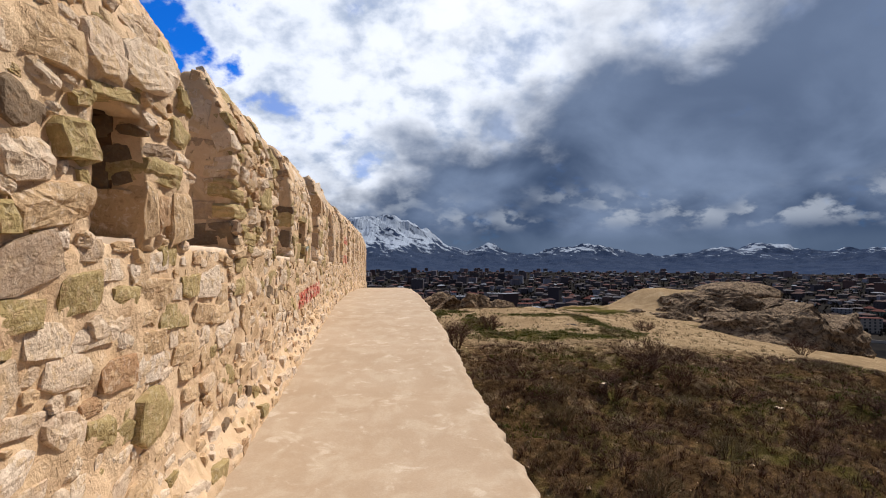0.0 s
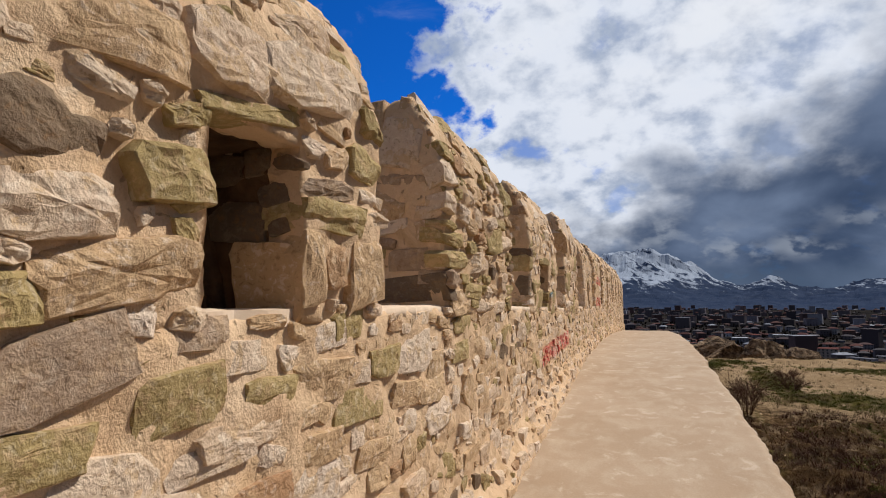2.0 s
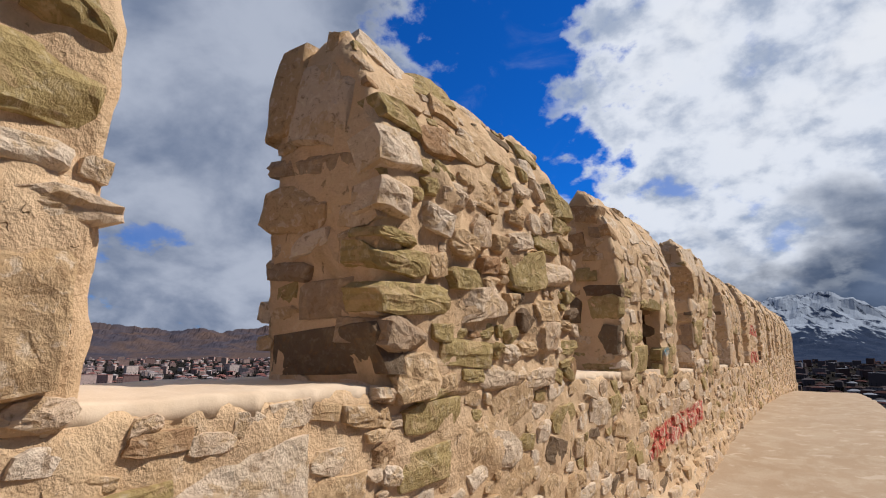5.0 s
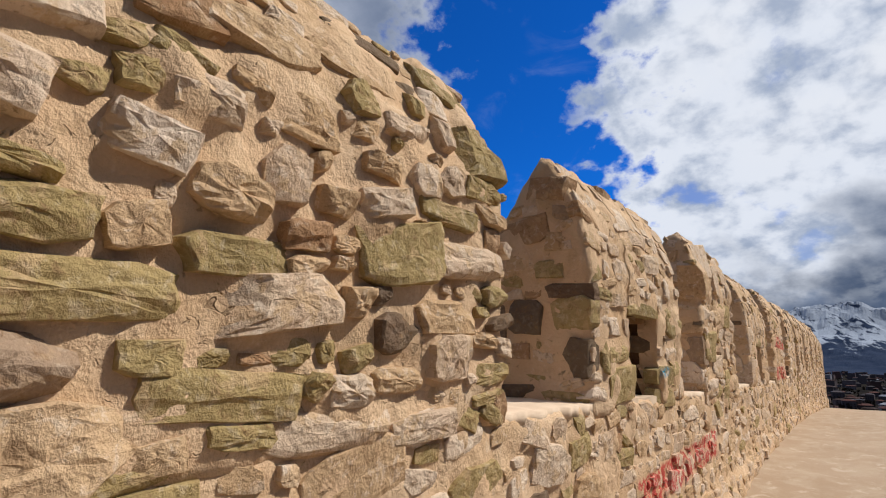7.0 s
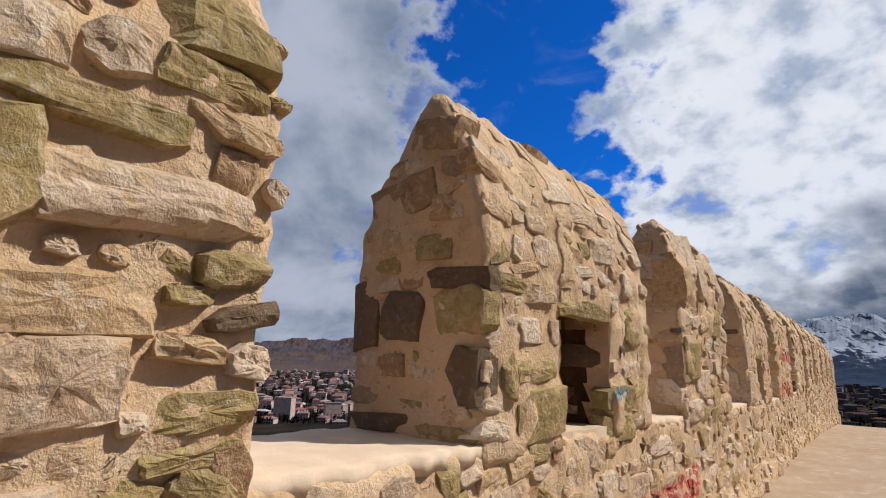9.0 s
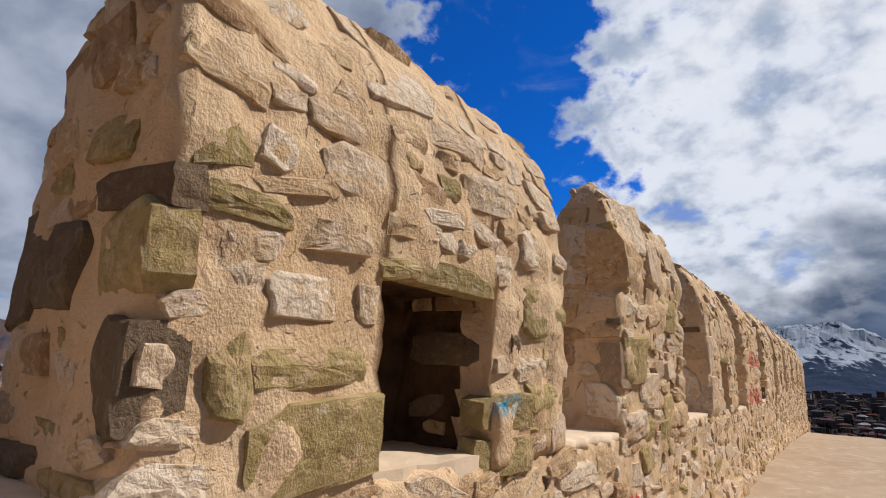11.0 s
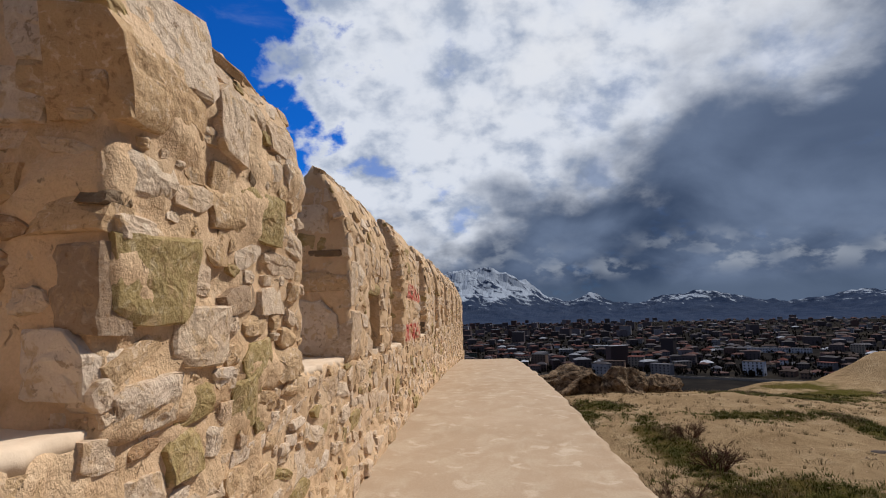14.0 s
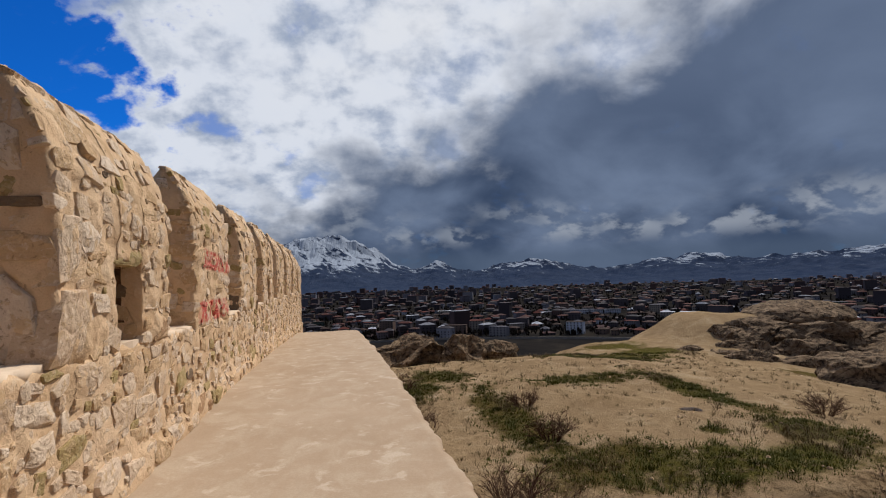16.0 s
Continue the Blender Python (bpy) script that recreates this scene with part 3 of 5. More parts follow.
def lower_wall():
    ys = np.concatenate([np.arange(WALL_START, 1.2, 0.07), np.arange(1.2, 12.0, 0.032), np.arange(12.0, WALL_END, 0.06), [WALL_END]])
    zs = np.linspace(0, 1, 52)
    verts, faces = [], []
    cols = len(zs) + 8
    for y in ys:
        top, low = sill_z(y), -0.35
        y0, _, _, _, bed = next(c for c in COURSES if c[1] >= y)
        for s in zs:
            z = low + (top - low) * s
            p = (wall_front(y, z), y, z)
            d = 0.016 * fbm(p, 5.0) + 0.013 * fbm(p, 14.0) + built_up(bed(y - y0, z - floor_z(y)), p, 0.56)
            verts.append((p[0] + d - (0.02 if s == 1 else 0), y, z))
        for i in range(8):
            x = FACE - 0.04 + (BACK - FACE + 0.04) * (i / 7)
            verts.append((x, y, top - 0.012 + 0.006 * fbm((x, y, top), 7.0)) if i < 7 else (BACK, y, -12.0))
    for a in range(len(ys) - 1):
        for b in range(cols - 1):
            i = a * cols + b
            faces.append((i, i + cols, i + cols + 1, i + 1))
    faces.append(tuple(range(cols)))
    faces.append(tuple(reversed(range((len(ys) - 1) * cols, len(ys) * cols))))
    wall = mesh_object("wall_west", verts, faces, MORTAR)
    return tagged(wall, "rubble stone parapet wall with wide cream lime mortar joints", "wall", kind="structure")


WALL = lower_wall()


def wall_stones():
    rnd = random.Random(6)
    rest = []
    for y0, y1, single, stones, _ in COURSES:
        def surface(u, v, y0=y0):
            y = y0 + u
            z = floor_z(y) + v
            return Vector((wall_front(y, z), y, z)), Vector((1, 0, 0)), Vector((0, 1, 0))
        rest += lay(rnd, WALL, stones, surface, single)
    join_stones(rest, WALL)


# ---- the merlons ----
PROFILE = [(-1.18, 2.30), (-1.195, 2.45), (-1.24, 2.62), (-1.32, 2.79), (-1.40, 2.91), (-1.46, 2.93), (-1.56, 2.80), (-1.66, 2.66), (-1.76, 2.50), (-1.82, 2.34), (-1.83, 2.1)]
STEEP = [(-1.18, 2.30), (-1.19, 2.52), (-1.23, 2.72), (-1.28, 2.86), (-1.36, 2.93), (-1.45, 2.88), (-1.56, 2.74), (-1.65, 2.53), (-1.75, 2.33), (-1.80, 2.05), (-1.83, 1.7)]
BLUNT = [(-1.17, 2.20), (-1.19, 2.42), (-1.25, 2.64), (-1.32, 2.79), (-1.39, 2.91), (-1.52, 2.94), (-1.63, 2.88), (-1.70, 2.68), (-1.74, 2.45), (-1.75, 2.1)]


def section(bottom, lift, front=FACE, back=BACK, step=0.06, profile=PROFILE):
    """The closed outline of a merlon above the height bottom, in steps of about 6 cm."""
    pts = [(front, bottom)] + [(max(min(x, front), back), z + lift) for x, z in profile if z + lift > bottom + 0.02] + [(back, bottom)]
    out = []
    for (x0, z0), (x1, z1) in zip(pts, pts[1:] + pts[:1]):
        n = max(1, round(math.hypot(x1 - x0, z1 - z0) / step))
        out += [(x0 + (x1 - x0) * i / n, z0 + (z1 - z0) * i / n) for i in range(n)]
    return out


def slab_between(outline, ya, yb, soft_a, soft_b, verts, faces, seed, step=0.06, front=None, end=None, full=0.66):
    """A length of wall with that outline; soft ends are worn round. front, end: the mortar built up on its face and near end."""
    cx = sum(p[0] for p in outline) / len(outline)
    cz = sum(p[1] for p in outline) / len(outline)
    n, first = len(outline), len(verts)
    count = max(2, round((yb - ya) / step))
    rings = (0.0, 0.15, 0.3, 0.45, 0.6, 0.75, 0.88)
    rows = [(ya, s) for s in rings] + [(ya, 0.95 if soft_a else 1.0)]
    for i in range(count + 1):
        y = ya + (yb - ya) * i / count
        if i == 0:
            y += 0.03 if soft_a else 0
        if i == count:
            y -= 0.03 if soft_b else 0
        rows.append((y, 1.0))
    rows += [(yb, 0.95 if soft_b else 1.0)] + [(yb, s) for s in reversed(rings)]
    for y, s in rows:
        for x, z in outline:
            px, pz = cx + (x - cx) * s, cz + (z - cz) * s
            d = 0.018 * fbm((px + seed, y, pz), 4.5) + 0.013 * fbm((px, y, pz), 13.0)
            ln = math.hypot(px + 1.52, pz - 2.0) or 1
            if s == 1.0:
                nx, nz = (px + 1.52) / ln, (pz - 2.0) / ln
                if px > FACE - 0.36 and front:
                    nx, nz = (1, 0) if px > FACE - 0.03 else (nx, nz)
                    d += built_up(front(y, px, pz), (px, y, pz), full)
                verts.append((px + nx * d, y, pz + nz * d))
            else:
                if y == ya and end:
                    d += 0.6 * built_up(end(FACE - px, pz), (px, y, pz))
                verts.append((px, y + d * (-1 if y == ya else 1), pz))
    for a in range(len(rows) - 1):
        for b in range(n):
            i, j = first + a * n + b, first + a * n + (b + 1) % n
            faces.append((i, j, j + n, i + n))


def front_surface(y0, bottom, lift, profile=PROFILE):
    path = [(FACE, bottom)] + [(x, z + lift) for x, z in profile[:7]]
    lens = np.concatenate([[0], np.cumsum([math.hypot(b[0] - a[0], b[1] - a[1]) for a, b in zip(path, path[1:])])])

    def surface(u, v):
        v = min(v, lens[-1] - 1e-3)
        i = int(np.searchsorted(lens, v, "right")) - 1
        f = (v - lens[i]) / (lens[i + 1] - lens[i])
        a, b = path[i], path[i + 1]
        dx, dz = b[0] - a[0], b[1] - a[1]
        normal = Vector((dz, 0, -dx)).normalized()
        return Vector((a[0] + dx * f, y0 + u, a[1] + dz * f)), normal, Vector((0, 1, 0))

    def height_on(x, z):
        """The way up along the outline at which (x, z) lies."""
        if z <= path[1][1]:
            return z - bottom
        best = min(range(1, len(path) - 1), key=lambda i: math.hypot(x - (path[i][0] + path[i + 1][0]) / 2, z - (path[i][1] + path[i + 1][1]) / 2))
        a = path[best]
        return lens[best] + math.hypot(x - a[0], z - a[1])
    return surface, lens[-1], height_on


def merlon(y0, y1, lift, niche=None, keys=(), end_keys=(), single=True, seed=0, profile=PROFILE):
    """One merlon. niche: (y from, y to, z to, depth or None for a hole right through)."""
    rnd = random.Random(100 + seed)
    bottom = sill_z((y0 + y1) / 2) - 0.04
    step = 0.034 if single else 0.07
    w, depth = y1 - y0, FACE - BACK
    # the stones of the face and of the near end
    surface, high, height_on = front_surface(y0, bottom, lift, profile)
    blocked = [(niche[0] - y0 - 0.01, -0.1, niche[1] - y0 + 0.01, niche[2] - bottom + 0.01)] if niche else []
    n = w * high
    fine = (0.55 if seed == 4 else 1.0) if single else 0.6
    tries = [int(n * 12 * fine), int(n * 70 * fine), int(n * 170 * fine), int(n * 260 * fine), int(n * 220 * (fine > 0.9))]
    k2 = [(y - y0, z - bottom if z < 2.35 else 2.35 - bottom + (z - 2.35) * 1.1, a, b, tilt, k) for y, z, a, b, tilt, k in keys]
    mix = (0.36, 0.24, 0.33, 0.04, 0.03) if seed == 3 else ((0.66, 0.07, 0.25, 0.01, 0.01) if seed > 5 else (0.54, 0.11, 0.31, 0.02, 0.02))
    face = pack(rnd, w, high - 0.15, k2, blocked, SIZES, tries, mix, {2: 1.35, 3: 1.35, 4: 0.72, 5: 0.95}.get(seed, 0.75))
    xs, zs = [p[0] for p in profile], [p[1] + lift - bottom for p in profile]
    gable = [(u, lerp(-(FACE - u), [-x for x in xs], zs) - 0.05, u + 0.05, 3) for u in np.arange(-0.05, depth + 0.2, 0.05)] + [(depth - 0.02, -1, 3, 3)]
    side = pack(rnd, depth, 1.5, list(end_keys), gable, SIZES, [20, 90, 180, 160, 60], (0.50, 0.12, 0.28, 0.02, 0.04, 0.04), 0.85)
    bed, bed_end = bedding(face, w, high), bedding(side, depth, 1.5)

    def front_bed(y, x, z):
        return bed(y - y0, height_on(x, z))

    def end_bed(u, z):
        return bed_end(u, z - bottom)
    fill = 0.92 if seed in (4, 6, 7) else (0.62 if seed in (2, 3) else 0.76)
    full = section(bottom, lift, step=step, profile=profile, back=min(profile[-1][0], -1.75) if profile is BLUNT else BACK)
    verts, faces = [], []
    if niche:
        n0, n1, top, deep = niche
        slab_between(full, y0, n0, True, False, verts, faces, seed, step, front_bed, end_bed, full=fill)
        slab_between(full, n1, y1, False, True, verts, faces, seed, step, front_bed, full=fill)
        slab_between(section(top, lift, step=step, profile=profile), n0 - 0.01, n1 + 0.01, False, False, verts, faces, seed, step, front_bed, full=fill)
        if deep:
            slab_between(section(bottom, lift, FACE - deep), n0 - 0.01, n1 + 0.01, False, False, verts, faces, seed)
        else:
            # towards the outside the hole narrows
            rear = [(FACE - 0.45, bottom), (FACE - 0.45, top + 0.02), (BACK, top + 0.02), (BACK, bottom)]
            slab_between(rear, n0 - 0.01, n0 + 0.11, False, False, verts, faces, seed)
            slab_between([(x, max(z, 1.94)) for x, z in rear], n0 - 0.01, n1 + 0.01, False, False, verts, faces, seed)
            slab_between([(FACE - 0.3, bottom), (FACE - 0.45, top), (BACK, top), (BACK, bottom)], n1 - 0.08, n1 + 0.01, False, False, verts, faces, seed)
    else:
        slab_between(full, y0, y1, True, True, verts, faces, seed, step, front_bed, end_bed, full=fill)
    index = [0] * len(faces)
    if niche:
        # faces inside the loophole get the mortar with shade in its colour
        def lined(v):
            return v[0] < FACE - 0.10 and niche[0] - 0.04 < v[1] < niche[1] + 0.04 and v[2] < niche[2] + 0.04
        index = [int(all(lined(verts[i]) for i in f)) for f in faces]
    ob = mesh_object("merlon", verts, faces, [MORTAR, SHADE_LINING], None, True, index)
    for poly in ob.data.polygons if niche else ():
        if abs(poly.normal.y) > 0.8 and min(abs(poly.center.y - niche[0]), abs(poly.center.y - niche[1])) < 0.05:
            poly.use_smooth = False
    tagged(ob, "rubble stone merlon with a rounded ridge top" + (", pierced by a small loophole with its shade painted dark inside" if niche else ""), "battlement",
           "merlons along the wall", "structure")
    rest = lay(rnd, ob, face, surface, 260 if single else 0)

    def on_end(u, v):
        return Vector((FACE - u, y0 + 0.005, bottom + v)), Vector((0, -1, 0)), Vector((1, 0, 0))
    rest += lay(rnd, ob, side, on_end, 60 if single else 0)
    if niche:
        def jamb(u, v):
            return Vector((FACE - u, niche[1] - 0.005, bottom + v)), Vector((0, -1, 0)), Vector((1, 0, 0))
        jk = [(0.19, 0.40, 0.30, 0.12, 0, "d"), (0.16, 0.58, 0.16, 0.09, 0, "r"), (0.1, 0.68, 0.2, 0.07, 0, "o")] if niche[3] else [(0.14, 0.15, 0.24, 0.28, 0, "t")]
        # mostly dark stones on the jamb, so that their colour carries its shade
        stones = pack(rnd, niche[3] or depth, niche[2] - bottom, jk, [], SIZES, [0, 0, 2, 4, 0] if niche[3] else [10, 40, 60, 30, 0], (0.0, 0.0, 0.5, 0.5, 0.0) if niche[3] else (0.0, 0.0, 0.08, 0.9, 0.02), 0.3)
        rest += lay(rnd, ob, stones, jamb, 30 if single else 0)
    join_stones(rest, ob)
    return ob


MERLONS = [
    (-4.3, -2.5, 0.0, None), (-1.65, 0.15, 0.0, None),
    (1.0, 3.36, 0.02, (2.29, 2.73, 2.18, None)), (4.22, 5.96, 0.0, None), (6.85, 8.72, 0.0, (7.48, 8.06, 2.06, 0.42)),
    (9.5, 11.07, 0.03, None), (12.12, 13.98, -0.02, (12.89, 13.34, 1.97, 0.42)), (14.78, 16.55, 0.03, None),
    (17.4, 19.15, 0.04, None), (20.0, 21.75, 0.06, (20.7, 21.05, 1.9, 0.4)), (22.65, 24.4, 0.05, None),
    (25.3, 27.05, 0.06, None), (27.9, 29.6, 0.05, None), (30.4, 32.0, -0.1, None),
]
FRONT_KEYS = {2: KEYS_FIRST + KEYS_FIRST_EDGE, 3: KEYS_BROAD + KEYS_BROAD_FAR, 4: KEYS_NICHE + KEYS_NICHE_FAR, 5: KEYS_STEEP, 6: KEYS_DISTANT}
END_KEYS = {
    # lowest 'd': end of the grey corner stone, its shade put into the colour
    3: [(0.2, 0.17, 0.54, 0.16, 4, 'd'), (0.22, 0.36, 0.28, 0.14, 1, 'g'), (0.45, 0.47, 0.25, 0.08, -7, 'g'), (0.35, 0.88, 0.49, 0.07, -7, 'g'), (0.03, 0.53, 0.22, 0.12, -8, 't'), (0.28, 1.11, 0.26, 0.34, -8, 'l'), (0.51, 1.2, 0.2, 0.34, 0, 't'), (0.42, 0.71, 0.34, 0.19, -5, 't')],
    4: [(0.61, 0.54, 0.15, 0.29, 8, 'd'), (0.37, 0.52, 0.21, 0.19, -5, 'd'), (0.1, 0.53, 0.23, 0.19, 1, 'o'), (0.1, 0.66, 0.26, 0.08, -4, 'd'), (0.42, 0.33, 0.14, 0.09, 1, 'r'), (0.08, 0.31, 0.15, 0.21, 2, 'd'), (0.23, 1.26, 0.22, 0.14, -8, 'r'), (0.23, 0.79, 0.16, 0.1, -1, 'o'), (0.41, 1.01, 0.34, 0.15, 8, 'r'), (0.5, 0.11, 0.33, 0.07, 2, 'd'), (0.42, 0.84, 0.16, 0.13, 3, 't')],
    5: [(0.02, 0.43, 0.15, 0.24, -2, 'g'), (0.3, 0.46, 0.12, 0.12, -2, 'r'), (0.18, 1.17, 0.27, 0.22, -8, 'l'), (0.38, 0.98, 0.39, 0.17, -1, 'l'), (0.58, 0.49, 0.14, 0.2, -2, 'l'), (0.36, 0.71, 0.24, 0.11, 2, 't'), (0.12, 0.23, 0.22, 0.2, -1, 'l'), (0.51, 0.27, 0.26, 0.21, -1, 't'), (0.12, 1.02, 0.28, 0.13, -7, 't'), (0.1, 0.62, 0.26, 0.1, 2, 't'), (0.26, 1.32, 0.18, 0.11, -6, 't')],
    6: [(0.2, 0.84, 0.34, 0.05, 0, "d"), (0.25, 0.3, 0.4, 0.45, 0, "l"), (0.28, 1.1, 0.3, 0.22, 0, "l"), (0.2, 0.62, 0.4, 0.16, 0, "t")],
    8: [(0.2, 0.12, 0.34, 0.22, 0, "d")],
}


def sills():
    for (a0, a1, *_), (b0, b1, *_) in zip(MERLONS, MERLONS[1:]):
        ys, xs = np.linspace(a1 - 0.06, b0 + 0.06, 40), np.linspace(FACE - 0.005, BACK - 0.01, 14)
        verts, faces = [], []
        for y in ys:
            edge = 0.035 * fbm((0, y, 5), 6.0) + 0.012 * fbm((0, y, 5), 15.0)
            for j, x in enumerate(xs):
                z = sill_z(y) + 0.012 + 0.010 * fbm((x, y, 2), 5.0) - (0.006 if j == 0 else 0)
                verts.append((x + (edge if j < 2 else 0), y, z))
        top = len(verts)
        verts += [(x, y, z - 0.05) for x, y, z in verts]
        n = len(xs)
        for i in range(len(ys) - 1):
            for j in range(n - 1):
                q = i * n + j
                faces.append((q, q + 1, q + n + 1, q + n))
                faces.append((top + q, top + q + n, top + q + n + 1, top + q + 1))
            for j in (0, n - 1):
                q = i * n + j
                faces.append((q, q + n, top + q + n, top + q) if j == 0 else (q + n, q, top + q, top + q + n))
        for i in (0, len(ys) - 1):
            for j in range(n - 1):
                q = i * n + j
                faces.append((q + 1, q, top + q, top + q + 1) if i == 0 else (q, q + 1, top + q + 1, top + q))
        ob = mesh_object("sill", verts, faces, SILL_M)
        tagged(ob, "smooth cream mortar sill between two merlons", "sill", "sills between the merlons", "structure")


sills()
for (_, _, _, niche), _i in zip(MERLONS, range(len(MERLONS))):
    if niche:
        n0, n1, top, deep = niche
        bm = bmesh.new()
        bmesh.ops.create_grid(bm, x_segments=8, y_segments=8, size=0.5)
        d = (deep or FACE - BACK) + 0.03
        for v in bm.verts:
            x = FACE - 0.01 - d * (v.co.x + 0.5) + (0.03 * fbm((0, v.co.y, 8), 5.0) if v.co.x < -0.4 else 0)
            y = n0 - 0.03 + (n1 - n0 + 0.06) * (v.co.y + 0.5)
            v.co = (x, y, sill_z(y) + 0.014 + 0.01 * fbm((x, y, 1), 6.0))
        bmesh.ops.recalc_face_normals(bm, faces=bm.faces)
        ret = bmesh.ops.extrude_face_region(bm, geom=bm.faces[:])
        for v in ret["geom"]:
            if isinstance(v, bmesh.types.BMVert):
                v.co.z -= 0.06
        me = bpy.data.meshes.new("loophole_sill")
        bm.to_mesh(me)
        bm.free()
        me.materials.append(SILL_M)
        tagged(new("loophole_sill", me), "cream mortar sill inside the loophole", "sill", kind="structure")


# ---- the walkway ----
EDGE = 0.95


def walkway():
    ys = np.arange(-6.0, 29.2, 0.08)
    xs = np.concatenate([np.linspace(-1.3, 0.75, 26), np.linspace(0.79, EDGE, 5)])
    verts, faces = [], []
    n = len(xs) + 8
    for y in ys:
        z0 = floor_z(y)
        rag = 0.035 * fbm((1, y, 0), 1.6) + 0.03 * fbm((4, y, 0), 6.0)
        narrow = max(0.0, y - 28.0) ** 2 * 0.3
        for x in xs:
            xx = x + (rag if x > 0.78 else 0) - (narrow if x > 0.7 else 0)
            z = z0 + 0.014 * fbm((x, y, 0), 1.1) + 0.004 * fbm((x, y, 3), 5.0) + 0.04 * max(0, -x - 1.05) - (0.03 if x >= EDGE else 0)
            verts.append((xx, y, z - 0.9 * max(0, y - 28.9)))
        e = EDGE + rag - narrow
        verts += [(e + 0.005, y, z0 - 0.10), (e - 0.05, y, z0 - 0.14)]
        verts += [(e - 0.03 + 0.06 * fbm((2, y, z), 2.5) + 0.03 * fbm((2, y, z), 9.0), y, z) for z in (z0 - 0.3, z0 - 0.6, z0 - 0.95, z0 - 1.4, z0 - 2.0, -4.0)]
    for a in range(len(ys) - 1):
        for b in range(n - 1):
            i = a * n + b
            faces.append((i, i + 1, i + n + 1, i + n))
    faces.append(tuple(reversed(range(n))) + ())
    faces.append(tuple(range((len(ys) - 1) * n, len(ys) * n)))
    ob = mesh_object("walkway_floor", verts, faces, SCREED)
    tagged(ob, "pale worn lime screed walkway with a ragged edge", "walkway", kind="structure")
    # crumbling stones along the free edge
    rnd = random.Random(17)
    rest = []
    for _ in range(520):
        y = rnd.uniform(1, 28)
        rag = 0.035 * fbm((1, y, 0), 1.6) + 0.03 * fbm((4, y, 0), 6.0)
        w = rnd.uniform(0.03, 0.10)
        drop = rnd.uniform(0.05, 0.2)
        m = pose(EDGE + rag - 0.015 - rnd.uniform(0.0, 0.03), y, floor_z(y) - drop, rnd.uniform(75, 100), rnd.uniform(-8, 8), 90 + rnd.uniform(-10, 10))
        rest.append((rnd.choice("lltt"), rnd.randrange(len(SHAPES)), m @ Matrix.Diagonal((w, w * rnd.uniform(0.5, 0.8), rnd.uniform(0.03, 0.06), 1))))
    join_stones(rest, ob)


walkway()

# ---- the hill, the plain and the mountains ----
def smooth(x, a, b):
    t = max(0.0, min(1.0, (x - a) / (b - a)))
    return t * t * (3 - 2 * t)


PLAIN = -70.0


def land_z(x, y):
    """Height of the ground."""
    crest = lerp(y, [-30, 0, 3, 6, 8.5, 11, 14.5, 18, 21, 24, 27, 30, 36, 60], [-3, -2.1, -1.9, -1.65, -1.28, -0.98, -0.74, -0.68, -0.66, -0.68, -1.0, -2.4, -6, -16])
    z = crest
    # the spur on which the outcrop stands
    spur = min(1.0, 1.12 * math.exp(-(((x - 17.0) / 5.6) ** 2 + ((y - 31.0) / 4.6) ** 2)))
    if x > 6:
        z -= 0.055 * (x - 6) ** 1.35
    z += (max(z, -0.25) - z) * spur
    z += (max(z, -0.85) - z) * 0.8 * math.exp(-(((x - 10.6) / 3.6) ** 2 + ((y - 29.5) / 3.2) ** 2))
    if x > 24:
        z -= 0.25 * (x - 24) ** 1.2
    if x < -1.5:
        z -= 0.9 * (-1.5 - x) + 6 * smooth(-x, 1.5, 5)
    near = 0.20 * fbm((x, y, 0), 0.35) + 0.075 * fbm((x, y, 4), 1.6) + 0.035 * fbm((x, y, 9), 4.0)
    near *= 0.55 + 0.9 * smooth(y, 15, 11)
    near += 0.10 * fbm((x, y, 7), 1.1) * smooth(y, 14.5, 12) * smooth(x, 1.0, 2.5)
    z += near
    r = math.hypot(x - 6, y - 16)
    far = smooth(r, 26, 480)
    z = z * (1 - far) + PLAIN * far
    return max(z, PLAIN - 0.5 + 0.3 * fbm((x, y, 0), 0.01)) if r > 40 else z


# overgrown patches on the sandy hilltop: middle, half widths
PATCHES = [(3.15, 18.3, 0.45, 2.3), (3.7, 15.8, 1.2, 0.7), (5.5, 15.35, 1.6, 0.5), (7.3, 16.3, 0.62, 0.85), (5.8, 21.0, 1.1, 0.55),
           (7.6, 19.6, 0.4, 1.9), (5.95, 16.8, 0.26, 0.2), (1.8, 20.8, 0.45, 0.9), (9.5, 26.3, 1.8, 0.7), (2.6, 22.4, 0.6, 0.8), (14.6, 23.4, 1.1, 0.8), (10.6, 28.6, 1.3, 0.6), (11.6, 27.4, 1.2, 0.7), (8.2, 25.0, 1.6, 0.5)]


def patch_at(x, y):
    return min(math.hypot((x - a) / c, (y - b) / d) for a, b, c, d in PATCHES)


